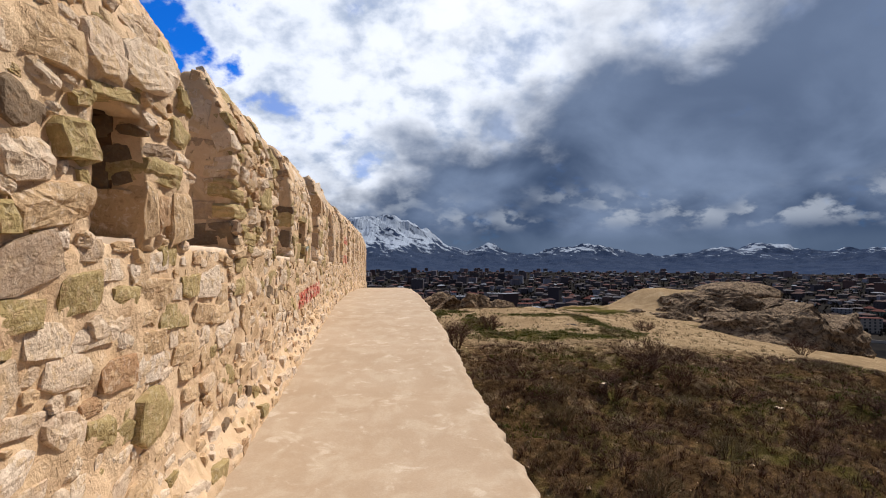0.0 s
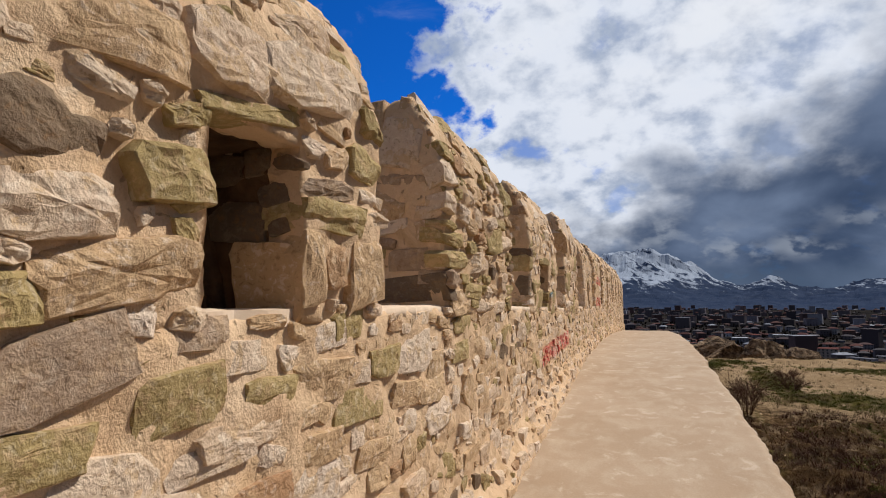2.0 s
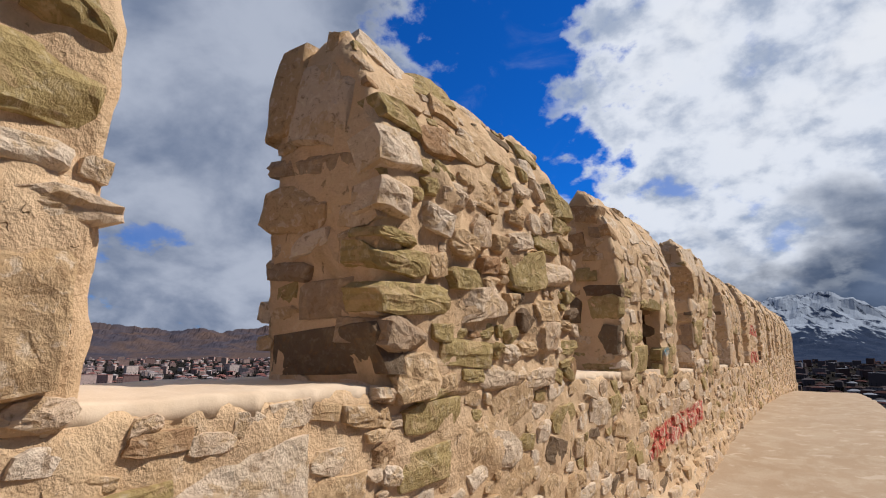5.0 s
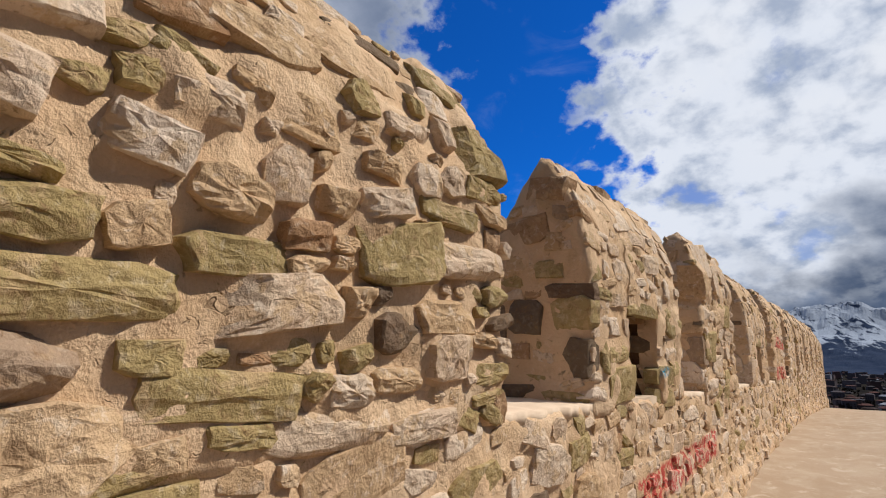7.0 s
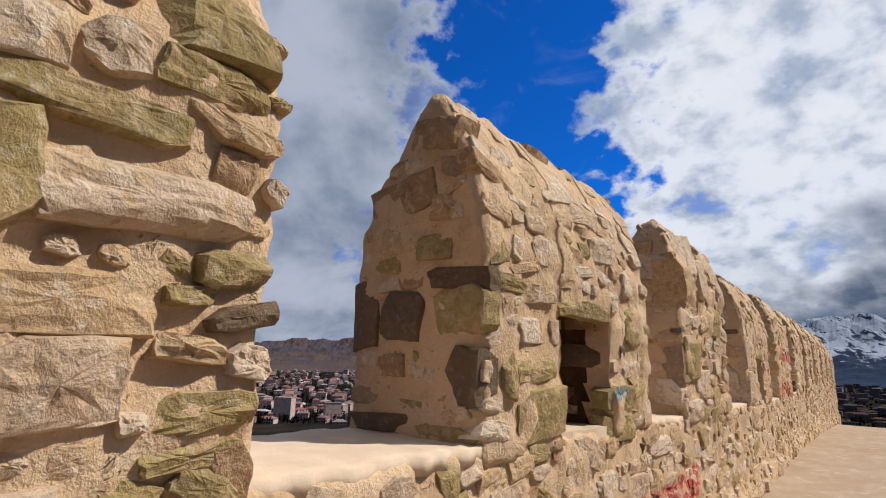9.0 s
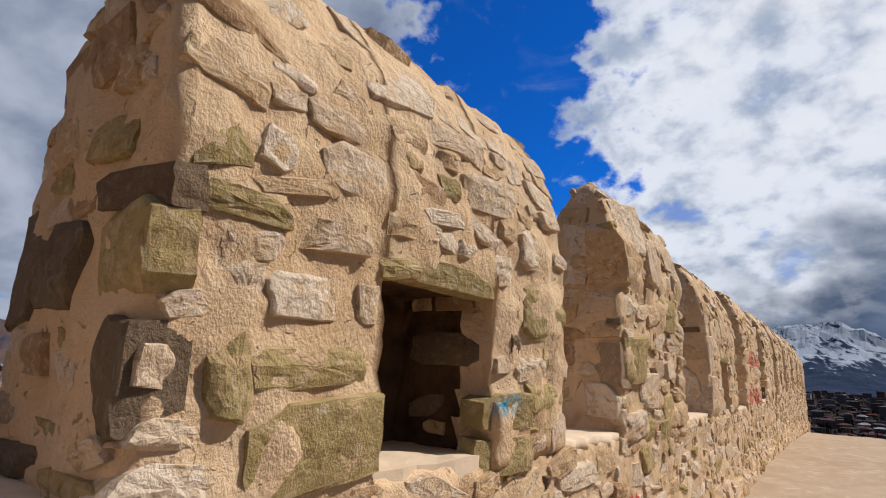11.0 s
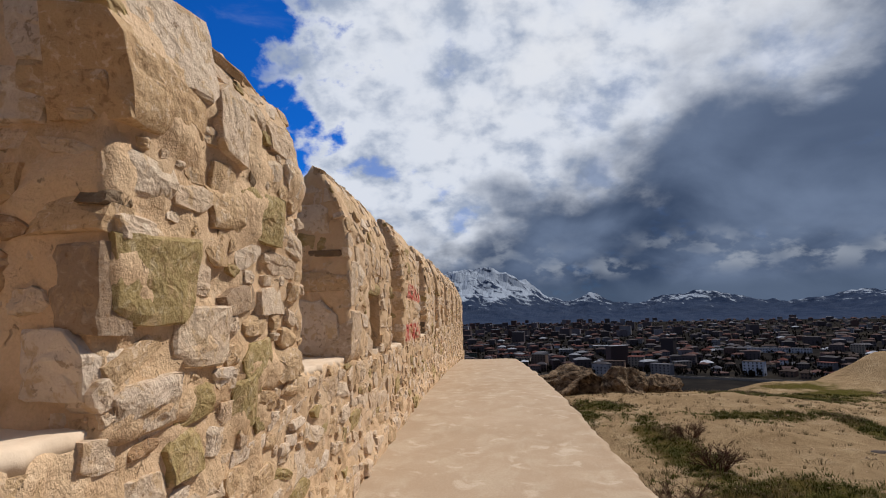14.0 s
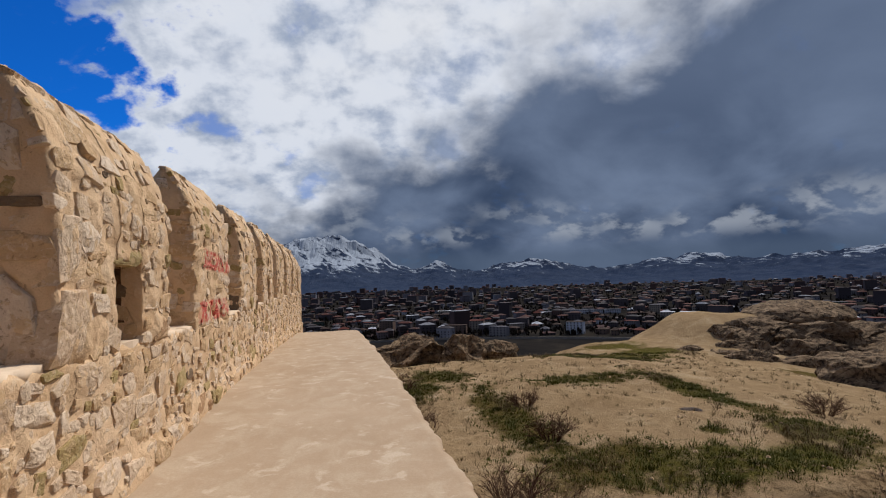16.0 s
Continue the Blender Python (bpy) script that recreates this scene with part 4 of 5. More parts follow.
def ground_build(N, pos):
    x, y, z = N.xyz(pos)
    flat = N.vec(x, y, 0.0)
    big, mid = N.noise(flat, 0.22, 4, 0.55, 0.6), N.noise(flat, 1.3, 6, 0.62, 0.8)
    fine, grit = N.noise(flat, 9.0, 6, 0.68), N.noise(flat, 42.0, 4, 0.7)
    sand = N.ramp(mid, [(0.3, (0.24, 0.165, 0.094)), (0.55, (0.33, 0.238, 0.142)), (0.8, (0.46, 0.365, 0.245))])
    sand = N.mix(N.step(fine, 0.55, 0.75, 0.0, 0.5), sand, (0.14, 0.095, 0.05))
    heath = N.ramp(fine, [(0.3, (0.022, 0.015, 0.008)), (0.48, (0.085, 0.048, 0.022)), (0.62, (0.150, 0.095, 0.046)), (0.8, (0.22, 0.165, 0.10))])
    green = N.ramp(fine, [(0.3, (0.030, 0.030, 0.007)), (0.6, (0.105, 0.098, 0.024)), (0.8, (0.18, 0.15, 0.058))])
    # the overgrown bank this side of the path, and patches beyond it
    wob = N.m("ADD", N.m("ADD", y, N.m("MULTIPLY", N.m("SUBTRACT", mid, 0.5), 5.0)), N.m("MULTIPLY", N.m("SUBTRACT", fine, 0.5), 4.0))
    bank = N.step(wob, 14.9, 13.2)
    rag = N.m("MULTIPLY", N.m("SUBTRACT", mid, 0.5), 1.9)
    patch = None
    for a, b, c, d in PATCHES:
        u, v = N.m("DIVIDE", N.m("SUBTRACT", x, a), c), N.m("DIVIDE", N.m("SUBTRACT", y, b), d)
        r = N.m("ADD", N.m("SQRT", N.m("ADD", N.m("MULTIPLY", u, u), N.m("MULTIPLY", v, v))), rag)
        one = N.step(r, 1.35, 0.75)
        patch = one if patch is None else N.m("MAXIMUM", patch, one)
    patch = N.m("MULTIPLY", patch, N.step(fine, 0.25, 0.5, 0.45, 1.0))
    veg = N.mix(N.step(N.noise(flat, 0.6, 5, 0.6, 1.0), 0.48, 0.66, 0.0, 0.8), heath, green)
    veg = N.mix(N.step(mid, 0.56, 0.40, 0.0, 0.55), veg, (0.035, 0.022, 0.012))
    veg2 = N.mix(N.step(big, 0.4, 0.6, 0.45, 0.9), heath, green)
    c = N.mix(patch, N.mix(bank, sand, veg), N.mix(bank, veg2, veg))
    bare = N.m("MULTIPLY", N.step(N.noise(flat, 2.2, 7, 0.66, 0.5), 0.54, 0.66), N.step(N.m("ABSOLUTE", N.m("SUBTRACT", y, 12.5)), 5.5, 2.0, 0.3, 0.85))
    c = N.mix(bare, c, (0.235, 0.172, 0.105))
    c = N.mix(N.step(N.noise(flat, 26.0, 2), 0.71, 0.76), c, (0.36, 0.31, 0.24))
    away = N.m("SUBTRACT", 0.0, z)
    # the plain far below: cloud shadow put into its near-black colour
    plain = N.ramp(N.noise(flat, 0.012, 6, 0.6, 0.8), [(0.35, (0.010, 0.010, 0.012)), (0.55, (0.024, 0.022, 0.021)), (0.74, (0.052, 0.044, 0.035))])
    c = N.mix(N.step(away, 9.0, 34.0), c, plain)
    h = N.m("ADD", N.m("MULTIPLY", mid, 0.6), N.m("ADD", fine, N.m("MULTIPLY", grit, 0.5)))
    return c, h


GROUND = material("earth_and_grass", ground_build, 0.97, (0.9, 0.06), 0.0)


def ground():
    cx, cy = 5.0, 12.0
    radii = [0.0] + list(0.5 * 1.058 ** np.arange(165))
    radii = [r for r in radii if r < 4950]
    na = 420
    verts, faces = [(cx, cy, land_z(cx, cy))], []
    for r in radii[1:]:
        for k in range(na):
            a = 2 * math.pi * k / na
            x, y = cx + r * math.sin(a), cy + r * math.cos(a)
            verts.append((x, y, land_z(x, y)))
    for k in range(na):
        faces.append((0, 1 + (k + 1) % na, 1 + k))
    for i in range(len(radii) - 2):
        for k in range(na):
            p, q = 1 + i * na + k, 1 + i * na + (k + 1) % na
            faces.append((p, q, q + na, p + na))
    ob = mesh_object("ground", verts, faces, GROUND)
    tagged(ob, "bare sandy hilltop with dry heath and thin grass", "ground", kind="structure")


ground()


def mountain_build(N, pos):
    x, y, z = N.xyz(pos)
    n = N.noise(pos, 0.0030, 7, 0.6, 0.5)
    f = N.noise(N.vec(x, y, N.m("MULTIPLY", z, 0.7)), 0.010, 9, 0.66, 0.9)
    gully = N.noise(N.vec(N.m("MULTIPLY", N.m("ADD", x, N.m("MULTIPLY", z, 0.8)), 1.0), N.m("MULTIPLY", y, 0.25), N.m("MULTIPLY", z, 0.35)), 0.022, 7, 0.62, 0.6)
    high = N.m("MULTIPLY", N.m("ADD", N.m("MINIMUM", z, 160.0), 40.0), 0.003)
    line = N.m("ADD", high, N.m("ADD", N.m("MULTIPLY", f, 1.3), N.m("ADD", N.m("MULTIPLY", n, 0.5), N.m("MULTIPLY", gully, 1.1))))
    west = N.step(x, -1300.0, -1900.0)
    line = N.m("SUBTRACT", line, N.m("MULTIPLY", west, 0.42))
    # rock tinted blue and snow dimmed: distance haze put into the colours
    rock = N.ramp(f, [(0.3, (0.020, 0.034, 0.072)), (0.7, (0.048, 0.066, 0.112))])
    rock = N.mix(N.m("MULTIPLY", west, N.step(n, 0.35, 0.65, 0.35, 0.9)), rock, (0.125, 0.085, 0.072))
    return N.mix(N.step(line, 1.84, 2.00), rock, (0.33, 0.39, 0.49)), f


MOUNTAIN = material("hazed_snowy_rock", mountain_build, 1.0, (0.6, 12.0), 0.0)
SKYLINE = ([-180, -90, -75, -71, -65, -55, -49, -46, -43, -35, -20, -9, -4.3, -1.6, 1.2, 3.7, 5.2, 6.6, 8.5, 10.6, 13.3, 16.2, 18.5, 21, 24.2, 28, 31.5, 35.8, 39, 43, 49, 60, 90, 180],
           [1.5, 2.2, 2.5, 2.6, 1.5, 1.4, 2.0, 2.9, 2.2, 1.6, 1.5, 2.8, 4.3, 4.8, 4.1, 3.0, 2.35, 1.65, 1.05, 1.8, 0.6, 1.0, 1.35, 1.65, 1.0, 0.4, 0.75, 1.45, 1.05, 1.1, 1.4, 1.4, 1.2, 1.5])


def mountains():
    verts, faces = [], []
    na, nr = 1100, 26
    for k in range(na + 1):
        a = -100 + 200 * k / na
        el = lerp(a, *SKYLINE)
        for i in range(nr):
            f = i / (nr - 1)
            r = 3300 + 1500 * f
            x, y = r * math.sin(radians(a)), r * math.cos(radians(a))
            top = 4800 * math.tan(radians(el)) + 1.5 - PLAIN
            ridge = noise.multi_fractal(Vector((x * 0.0022, y * 0.0022, 3.0)), 1.0, 2.1, 6)
            shape = f ** 1.45
            h = top * shape * (0.76 + 0.24 * ridge) + 26 * fbm((x, y, 0), 0.006) * f + 7 * fbm((x, y, 0), 0.03) * f
            verts.append((x, y, PLAIN - 1 + h))
    for k in range(na):
        for i in range(nr - 1):
            p = k * nr + i
            faces.append((p, p + nr, p + nr + 1, p + 1))
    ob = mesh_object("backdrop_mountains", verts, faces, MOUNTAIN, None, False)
    tagged(ob, "distant mountain range streaked with snow, blue haze painted into its colour", "mountains", kind="structure")


mountains()


# ---- the town on the plain ----
def town_build(stops):
    def build(N, pos):
        r = N.add("ShaderNodeNewGeometry").outputs["Random Per Island"]
        return N.mix(N.step(N.noise(pos, 0.25, 4), 0.4, 0.7, 0.0, 0.35), N.ramp(r, stops), (0.06, 0.055, 0.055)), None
    return build


# dark bluish town: the cloud shadow over it is put into the colours
SHADED_WALL = material("cloud_shaded_render", town_build([(0, (0.07, 0.058, 0.062)), (0.3, (0.12, 0.105, 0.12)), (0.55, (0.05, 0.045, 0.056)), (0.75, (0.12, 0.070, 0.064)), (0.93, (0.26, 0.27, 0.33)), (1, (0.17, 0.16, 0.15))]), 0.9, None, 0.05)
SHADED_ROOF = material("cloud_shaded_roofing", town_build([(0, (0.039, 0.023, 0.022)), (0.35, (0.105, 0.036, 0.032)), (0.6, (0.039, 0.039, 0.050)), (0.90, (0.085, 0.075, 0.088)), (0.95, (0.22, 0.24, 0.29)), (1, (0.36, 0.39, 0.46))]), 0.85, None, 0.1)
# paler set for the western quarter: sunlight put into the colours
SUNLIT_WALL = material("sunlit_render", town_build([(0, (0.48, 0.33, 0.31)), (0.4, (0.62, 0.50, 0.48)), (0.7, (0.36, 0.23, 0.22)), (0.9, (0.75, 0.68, 0.68)), (1, (0.55, 0.38, 0.32))]), 0.9, None, 0.05)
SUNLIT_ROOF = material("sunlit_roofing", town_build([(0, (0.26, 0.10, 0.09)), (0.35, (0.34, 0.15, 0.13)), (0.6, (0.20, 0.16, 0.18)), (0.86, (0.42, 0.37, 0.38)), (1, (0.60, 0.58, 0.62))]), 0.85, None, 0.1)
PANE = material("dark_glass", plain_build((0.015, 0.018, 0.022), (0.03, 0.035, 0.042), 0.5), 0.2, None, 0.5)


def house_mesh(w, d, h, pitch, storeys, bays):
    """Walls, roof and windows of a house about the origin, as three lists of vertices and faces."""
    x, y = w / 2, d / 2
    wall = ([(-x, -y, 0), (x, -y, 0), (x, y, 0), (-x, y, 0), (-x, -y, h), (x, -y, h), (x, y, h), (-x, y, h)],
            [(0, 1, 5, 4), (1, 2, 6, 5), (2, 3, 7, 6), (3, 0, 4, 7), (4, 5, 6, 7)])
    e, rx = 0.5, max(0.4, x - y)
    roof = ([(-x - e, -y - e, h), (x + e, -y - e, h), (x + e, y + e, h), (-x - e, y + e, h), (-x - e, -y - e, h + .25), (x + e, -y - e, h + .25),
             (x + e, y + e, h + .25), (-x - e, y + e, h + .25), (-rx, 0, h + .25 + pitch), (rx, 0, h + .25 + pitch)],
            [(3, 2, 1, 0), (0, 1, 5, 4), (1, 2, 6, 5), (2, 3, 7, 6), (3, 0, 4, 7), (4, 5, 9, 8), (5, 6, 9), (6, 7, 8, 9), (7, 4, 8)])
    panes = []
    for s in range(storeys):
        for b in range(bays):
            cx, cz = -x + w * (b + 0.5) / bays, h * (s + 0.55) / storeys
            panes.append((cx, cz, min(1.5, w / bays * 0.5), h / storeys * 0.5))
    return wall, roof, panes, y


def window_box(cx, cz, pw, ph, y):
    a, b = pw / 2, ph / 2
    v = [(cx - a, -y - .08, cz - b), (cx + a, -y - .08, cz - b), (cx + a, -y - .08, cz + b), (cx - a, -y - .08, cz + b),
         (cx - a, -y + .1, cz - b), (cx + a, -y + .1, cz - b), (cx + a, -y + .1, cz + b), (cx - a, -y + .1, cz + b)]
    return v, [(0, 1, 2, 3), (1, 5, 6, 2), (4, 0, 3, 7), (3, 2, 6, 7), (4, 5, 1, 0)]


def house_flat_mat(name, lo, hi):
    return material(name, plain_build(lo, hi, 0.4), 0.9, None, 0.08)


# nearer houses: dark roofs and bluish walls hold cloud shadow and sky light
ROOFS = [house_flat_mat("red_tin", (0.09, 0.028, 0.024), (0.13, 0.042, 0.035)), house_flat_mat("grey_tin", (0.084, 0.087, 0.109), (0.115, 0.120, 0.149)),
         house_flat_mat("snowy_tin", (0.42, 0.45, 0.53), (0.55, 0.58, 0.66)), house_flat_mat("brown_tile", (0.042, 0.028, 0.026), (0.058, 0.039, 0.035))]
FACADES = [house_flat_mat("cream_render", (0.250, 0.225, 0.203), (0.324, 0.288, 0.264)), house_flat_mat("grey_render", (0.150, 0.150, 0.177), (0.213, 0.217, 0.247)),
           house_flat_mat("white_render", (0.448, 0.487, 0.588), (0.574, 0.618, 0.742)), house_flat_mat("brown_render", (0.138, 0.098, 0.084), (0.188, 0.131, 0.114)),
           house_flat_mat("green_render", (0.089, 0.119, 0.101), (0.124, 0.166, 0.141))]
ROOF_WORD, WALL_WORD = ["red tin", "grey tin", "snow-dusted tin", "brown tiled"], ["cream", "grey", "white", "brown", "green"]


def house(x, y, turn, w, d, h, pitch, storeys, bays, roof_i, wall_i, name="house", label=None):
    wall, roof, panes, hy = house_mesh(w, d, h, pitch, storeys, bays)
    top = new(name)
    top.matrix_basis = pose(x, y, PLAIN - 0.6, 0, 0, turn)
    tagged(top, label or f"{WALL_WORD[wall_i]} rendered town house with a {ROOF_WORD[roof_i]} roof", "house", "houses of the town")
    mesh_object("wall", *wall, FACADES[wall_i], top, False)
    mesh_object("roof", *roof, ROOFS[roof_i], top, False)
    for p in panes:
        mesh_object("window", *window_box(*p, hy), PANE, top, False)
    return top


def town():
    rnd = random.Random(21)
    taken = []

    def free(x, y, r):
        for a, b, c in taken:
            if (a - x) ** 2 + (b - y) ** 2 < (r + c) ** 2:
                return False
        taken.append((x, y, r))
        return True
    # a long white terrace and a white block before it
    for i in range(8):
        a, r = 24.2 + i * 0.66, 1000
        x, y = r * math.sin(radians(a)), r * math.cos(radians(a))
        taken.append((x, y, 8))
        house(x, y, -a + 4, 10.8, 9, 7.5, 0.3, 2, 3, 1, 2, "apartment_block", "white terraced apartment block with a flat grey roof")
    near = 0
    for _ in range(4000):
        if near >= 150:
            break
        a, r = rnd.uniform(-4, 50), rnd.uniform(650, 1120)
        x, y = r * math.sin(radians(a)), r * math.cos(radians(a))
        big = rnd.random() < 0.2
        w = rnd.uniform(16, 26) if big else rnd.uniform(9, 15)
        if not free(x, y, w * 0.75):
            continue
        st = rnd.choice((3, 4, 5)) if big else rnd.choice((1, 2, 2))
        house(x, y, -a + rnd.uniform(-30, 30), w, rnd.uniform(8, 12), 3.0 * st, 0.3 if big else rnd.uniform(1.8, 3), st, 5 if big else 3,
              rnd.choices((0, 1, 2, 3), (0.38, 0.22, 0.07, 0.33))[0], rnd.choices(range(5), (0.3, 0.27, 0.07, 0.26, 0.1))[0])
        near += 1
    lists = [[[] for _ in range(6)] for _ in range(2)]
    for _ in range(4300):
        a = rnd.uniform(-85, 62)
        r = 660 * (5.2 ** rnd.random())
        x, y = r * math.sin(radians(a)), r * math.cos(radians(a))
        tall = rnd.random() < (0.22 if -8 < a < 14 and r > 1500 else 0.05)
        w, d = (rnd.uniform(18, 32), rnd.uniform(12, 16)) if tall else (rnd.uniform(9, 20), rnd.uniform(8, 13))
        if r < 1500 and not free(x, y, w * 0.6):
            continue
        st = rnd.randint(5, 9) if tall else rnd.randint(1, 4)
        wall, roof, panes, hy = house_mesh(w, d, st * 3.0, 0.3 if tall else rnd.uniform(1.5, 3), st, 4)
        m = np.array(pose(x, y, PLAIN - 0.6, 0, 0, -a + rnd.uniform(-35, 35)))

        wv, wf, rv, rf, pv, pf = lists[int(a < -22)]

        def push(src, vs, fs):
            n = len(vs)
            vs.extend(np.array(src[0]) @ m[:3, :3].T + m[:3, 3])
            fs.extend(tuple(i + n for i in f) for f in src[1])
        push(wall, wv, wf)
        push(roof, rv, rf)
        if r < 2000:
            for p in panes[:12]:
                push(window_box(*p, hy), pv, pf)
    for (wv, wf, rv, rf, pv, pf), wall_m, roof_m, label in ((lists[0], SHADED_WALL, SHADED_ROOF, "hundreds of low houses and apartment blocks on the plain, cloud shadow painted into their colours"),
                                                           (lists[1], SUNLIT_WALL, SUNLIT_ROOF, "quarter of low houses on the plain, sunlight painted into its pale pinkish colours")):
        top = new("distant_town")
        tagged(top, label, "town", kind="stuff")
        for nm, v, f, mt in (("walls", wv, wf, wall_m), ("roofs", rv, rf, roof_m), ("windows", pv, pf, PANE)):
            tagged(mesh_object(nm, v, f, mt, top, False), kind="stuff")


town()
ROAD_M = material("road_surface", plain_build((0.16, 0.15, 0.145), (0.22, 0.205, 0.195), 0.3), 0.9)


def road():
    """The road at the foot of the hill and the pale wall along it."""
    verts, faces, wv, wf = [], [], [], []
    steps = 60
    for i in range(steps + 1):
        a = -12 + 62 * i / steps
        r = 632 + 20 * math.sin(i * 0.09)
        for k, dr in enumerate((-7, 7)):
            verts.append(((r + dr) * math.sin(radians(a)), (r + dr) * math.cos(radians(a)), PLAIN + 0.35))
        for dr in (-12, -11.4):
            for z in (0, 2.4):
                wv.append(((r + dr) * math.sin(radians(a)), (r + dr) * math.cos(radians(a)), PLAIN + z))
    for i in range(steps):
        q = i * 2
        faces.append((q, q + 2, q + 3, q + 1))
        w = i * 4
        wf += [(w, w + 1, w + 5, w + 4), (w + 1, w + 3, w + 7, w + 5), (w + 3, w + 2, w + 6, w + 7)]
    tagged(mesh_object("road", verts, faces, ROAD_M), "pale grey road along the foot of the hill", "road", kind="structure")
    tagged(mesh_object("boundary_wall", wv, wf, FACADES[0], None, False), "long low cream wall beside the road", "wall", kind="structure")


road()
WOOD_M = material("bare_trees", plain_build((0.010, 0.009, 0.008), (0.028, 0.022, 0.018), 0.4), 1.0, None, 0.0)


def far_trees():
    """Bare winter trees between the houses: ragged crowns of many twigs."""
    rnd = random.Random(8)
    verts, faces = [], []
    for _ in range(9000):
        a, r = rnd.uniform(-80, 60), 655 * (4.6 ** rnd.random() ** 1.2)
        x, y = r * math.sin(radians(a)), r * math.cos(radians(a))
        h = rnd.uniform(4, 9)
        for _ in range(9):
            t, s = rnd.uniform(0, 6.28), rnd.uniform(0.5, 1.2)
            bx, by, bz = x + math.cos(t) * rnd.uniform(0, 2.4), y + math.sin(t) * rnd.uniform(0, 2.4), PLAIN + h * rnd.uniform(0.15, 0.8)
            n = len(verts)
            verts += [(bx - s, by, bz), (bx + s, by, bz + 0.3), (bx, by - s, bz + 0.2), (bx, by + s * .6, bz - .3), (bx, by, bz + h * 0.3), (bx, by, bz - h * 0.2)]
            faces += [(n, n + 2, n + 4), (n + 2, n + 1, n + 4), (n + 1, n + 3, n + 4), (n + 3, n, n + 4), (n, n + 5, n + 2), (n + 2, n + 5, n + 1)]
    ob = mesh_object("far_woods", verts, faces, WOOD_M, None, False)
    tagged(ob, "dark leafless trees scattered through the town", "trees", kind="stuff")


far_trees()


# ---- rocks on the hill ----
def rock_build(N, pos):
    n, m, f = N.noise(pos, 0.8, 6, 0.6, 0.8), N.noise(pos, 3.5, 7, 0.66, 0.8), N.noise(pos, 18.0, 5, 0.7)
    c = N.ramp(m, [(0.32, (0.025, 0.017, 0.012)), (0.44, (0.155, 0.104, 0.064)), (0.58, (0.29, 0.205, 0.130)), (0.8, (0.43, 0.325, 0.215))])
    c = N.mix(N.step(n, 0.52, 0.66, 0.0, 0.5), c, (0.17, 0.115, 0.075))
    split = N.m("ABSOLUTE", N.m("SUBTRACT", N.noise(pos, 1.1, 6, 0.6, 1.5), 0.5))
    c = N.mix(N.step(split, 0.03, 0.0, 0.0, 0.85), c, (0.02, 0.014, 0.01))
    return c, N.m("ADD", m, N.m("MULTIPLY", f, 0.4))


ROCK = material("weathered_rock", rock_build, 0.95, (1.0, 0.15), 0.15)


def boulder(x, y, z, sx, sy, sz, turn, seed, label, rough=0.30, levels=5, name="rock_outcrop"):
    """A craggy mass: a displaced dome, broken by layered ledges."""
    bm = bmesh.new()
    bmesh.ops.create_icosphere(bm, subdivisions=levels, radius=1.0)
    rnd = random.Random(seed)
    cuts = []
    for _ in range(22):
        d = Vector((rnd.gauss(0, 1), rnd.gauss(0, 1), rnd.gauss(0.3, 0.7))).normalized()
        cuts.append((d, rnd.uniform(1 - 0.9 * rough, 1.0)))
    for v in bm.verts:
        p = v.co.copy()
        q = Vector((p.x * sx, p.y * sy, p.z * sz)) * (1.1 / max(0.6, min(sx, sy, sz) ** 0.5)) + Vector((seed * 7.3, 0, 0))
        for d, far in cuts:
            over = p.dot(d) - far
            if over > 0:
                p -= d * over * 0.92
        crag = noise.ridged_multi_fractal(q * 0.8, 0.9, 2.1, 5, 1.0, 2.0) - 0.9
        ledge = 0.05 * math.sin(q.z * 6.0 + 3.0 * noise.noise(q * 0.5))
        fine = noise.ridged_multi_fractal(q * 2.4, 0.9, 2.1, 4, 1.0, 2.0) - 0.9
        v.co = p * (1.08 + rough * 0.42 * crag + rough * 0.45 * noise.noise(q * 0.9) + rough * 0.13 * fine + ledge * rough)
        layer = (q.z * 1.7 + 0.9 * noise.noise(q * 0.45)) % 1.0
        out = 1.0 + rough * 0.28 * (abs(layer - 0.5) * 2 - 0.5) * (1.0 - abs(p.z)) 
        v.co = Vector((v.co.x * sx * out, v.co.y * sy * out, max(v.co.z, -0.8) * sz))
    me = bpy.data.meshes.new(name)
    bm.to_mesh(me)
    bm.free()
    me.materials.append(ROCK)
    ob = new(name, me)
    ob.matrix_basis = pose(x, y, z, 0, 0, turn)
    return tagged(ob, label, "rock")


DOMES = [(20.6, 30.2, -0.55, 2.5, 2.0, 0.72, 20, 1, "rounded pale rock dome on top of the outcrop", 0.14)]
for args in DOMES:
    boulder(*args)
LEDGES = [(16.2, 28.2, -1.0, 1.7, 1.2, 0.7, -35, 2), (18.0, 27.2, -1.15, 2.0, 1.5, 0.85, -25, 3), (20.0, 26.6, -1.3, 2.1, 1.6, 0.85, -40, 4),
          (15.3, 27.0, -1.45, 1.3, 0.9, 0.5, -40, 12), (17.0, 26.0, -1.7, 1.6, 1.1, 0.75, -20, 13), (18.9, 25.2, -1.8, 1.8, 1.2, 0.8, -45, 14)]
for args in LEDGES:
    boulder(*args, "dark fissured brown rock ledge of the outcrop", 0.46)
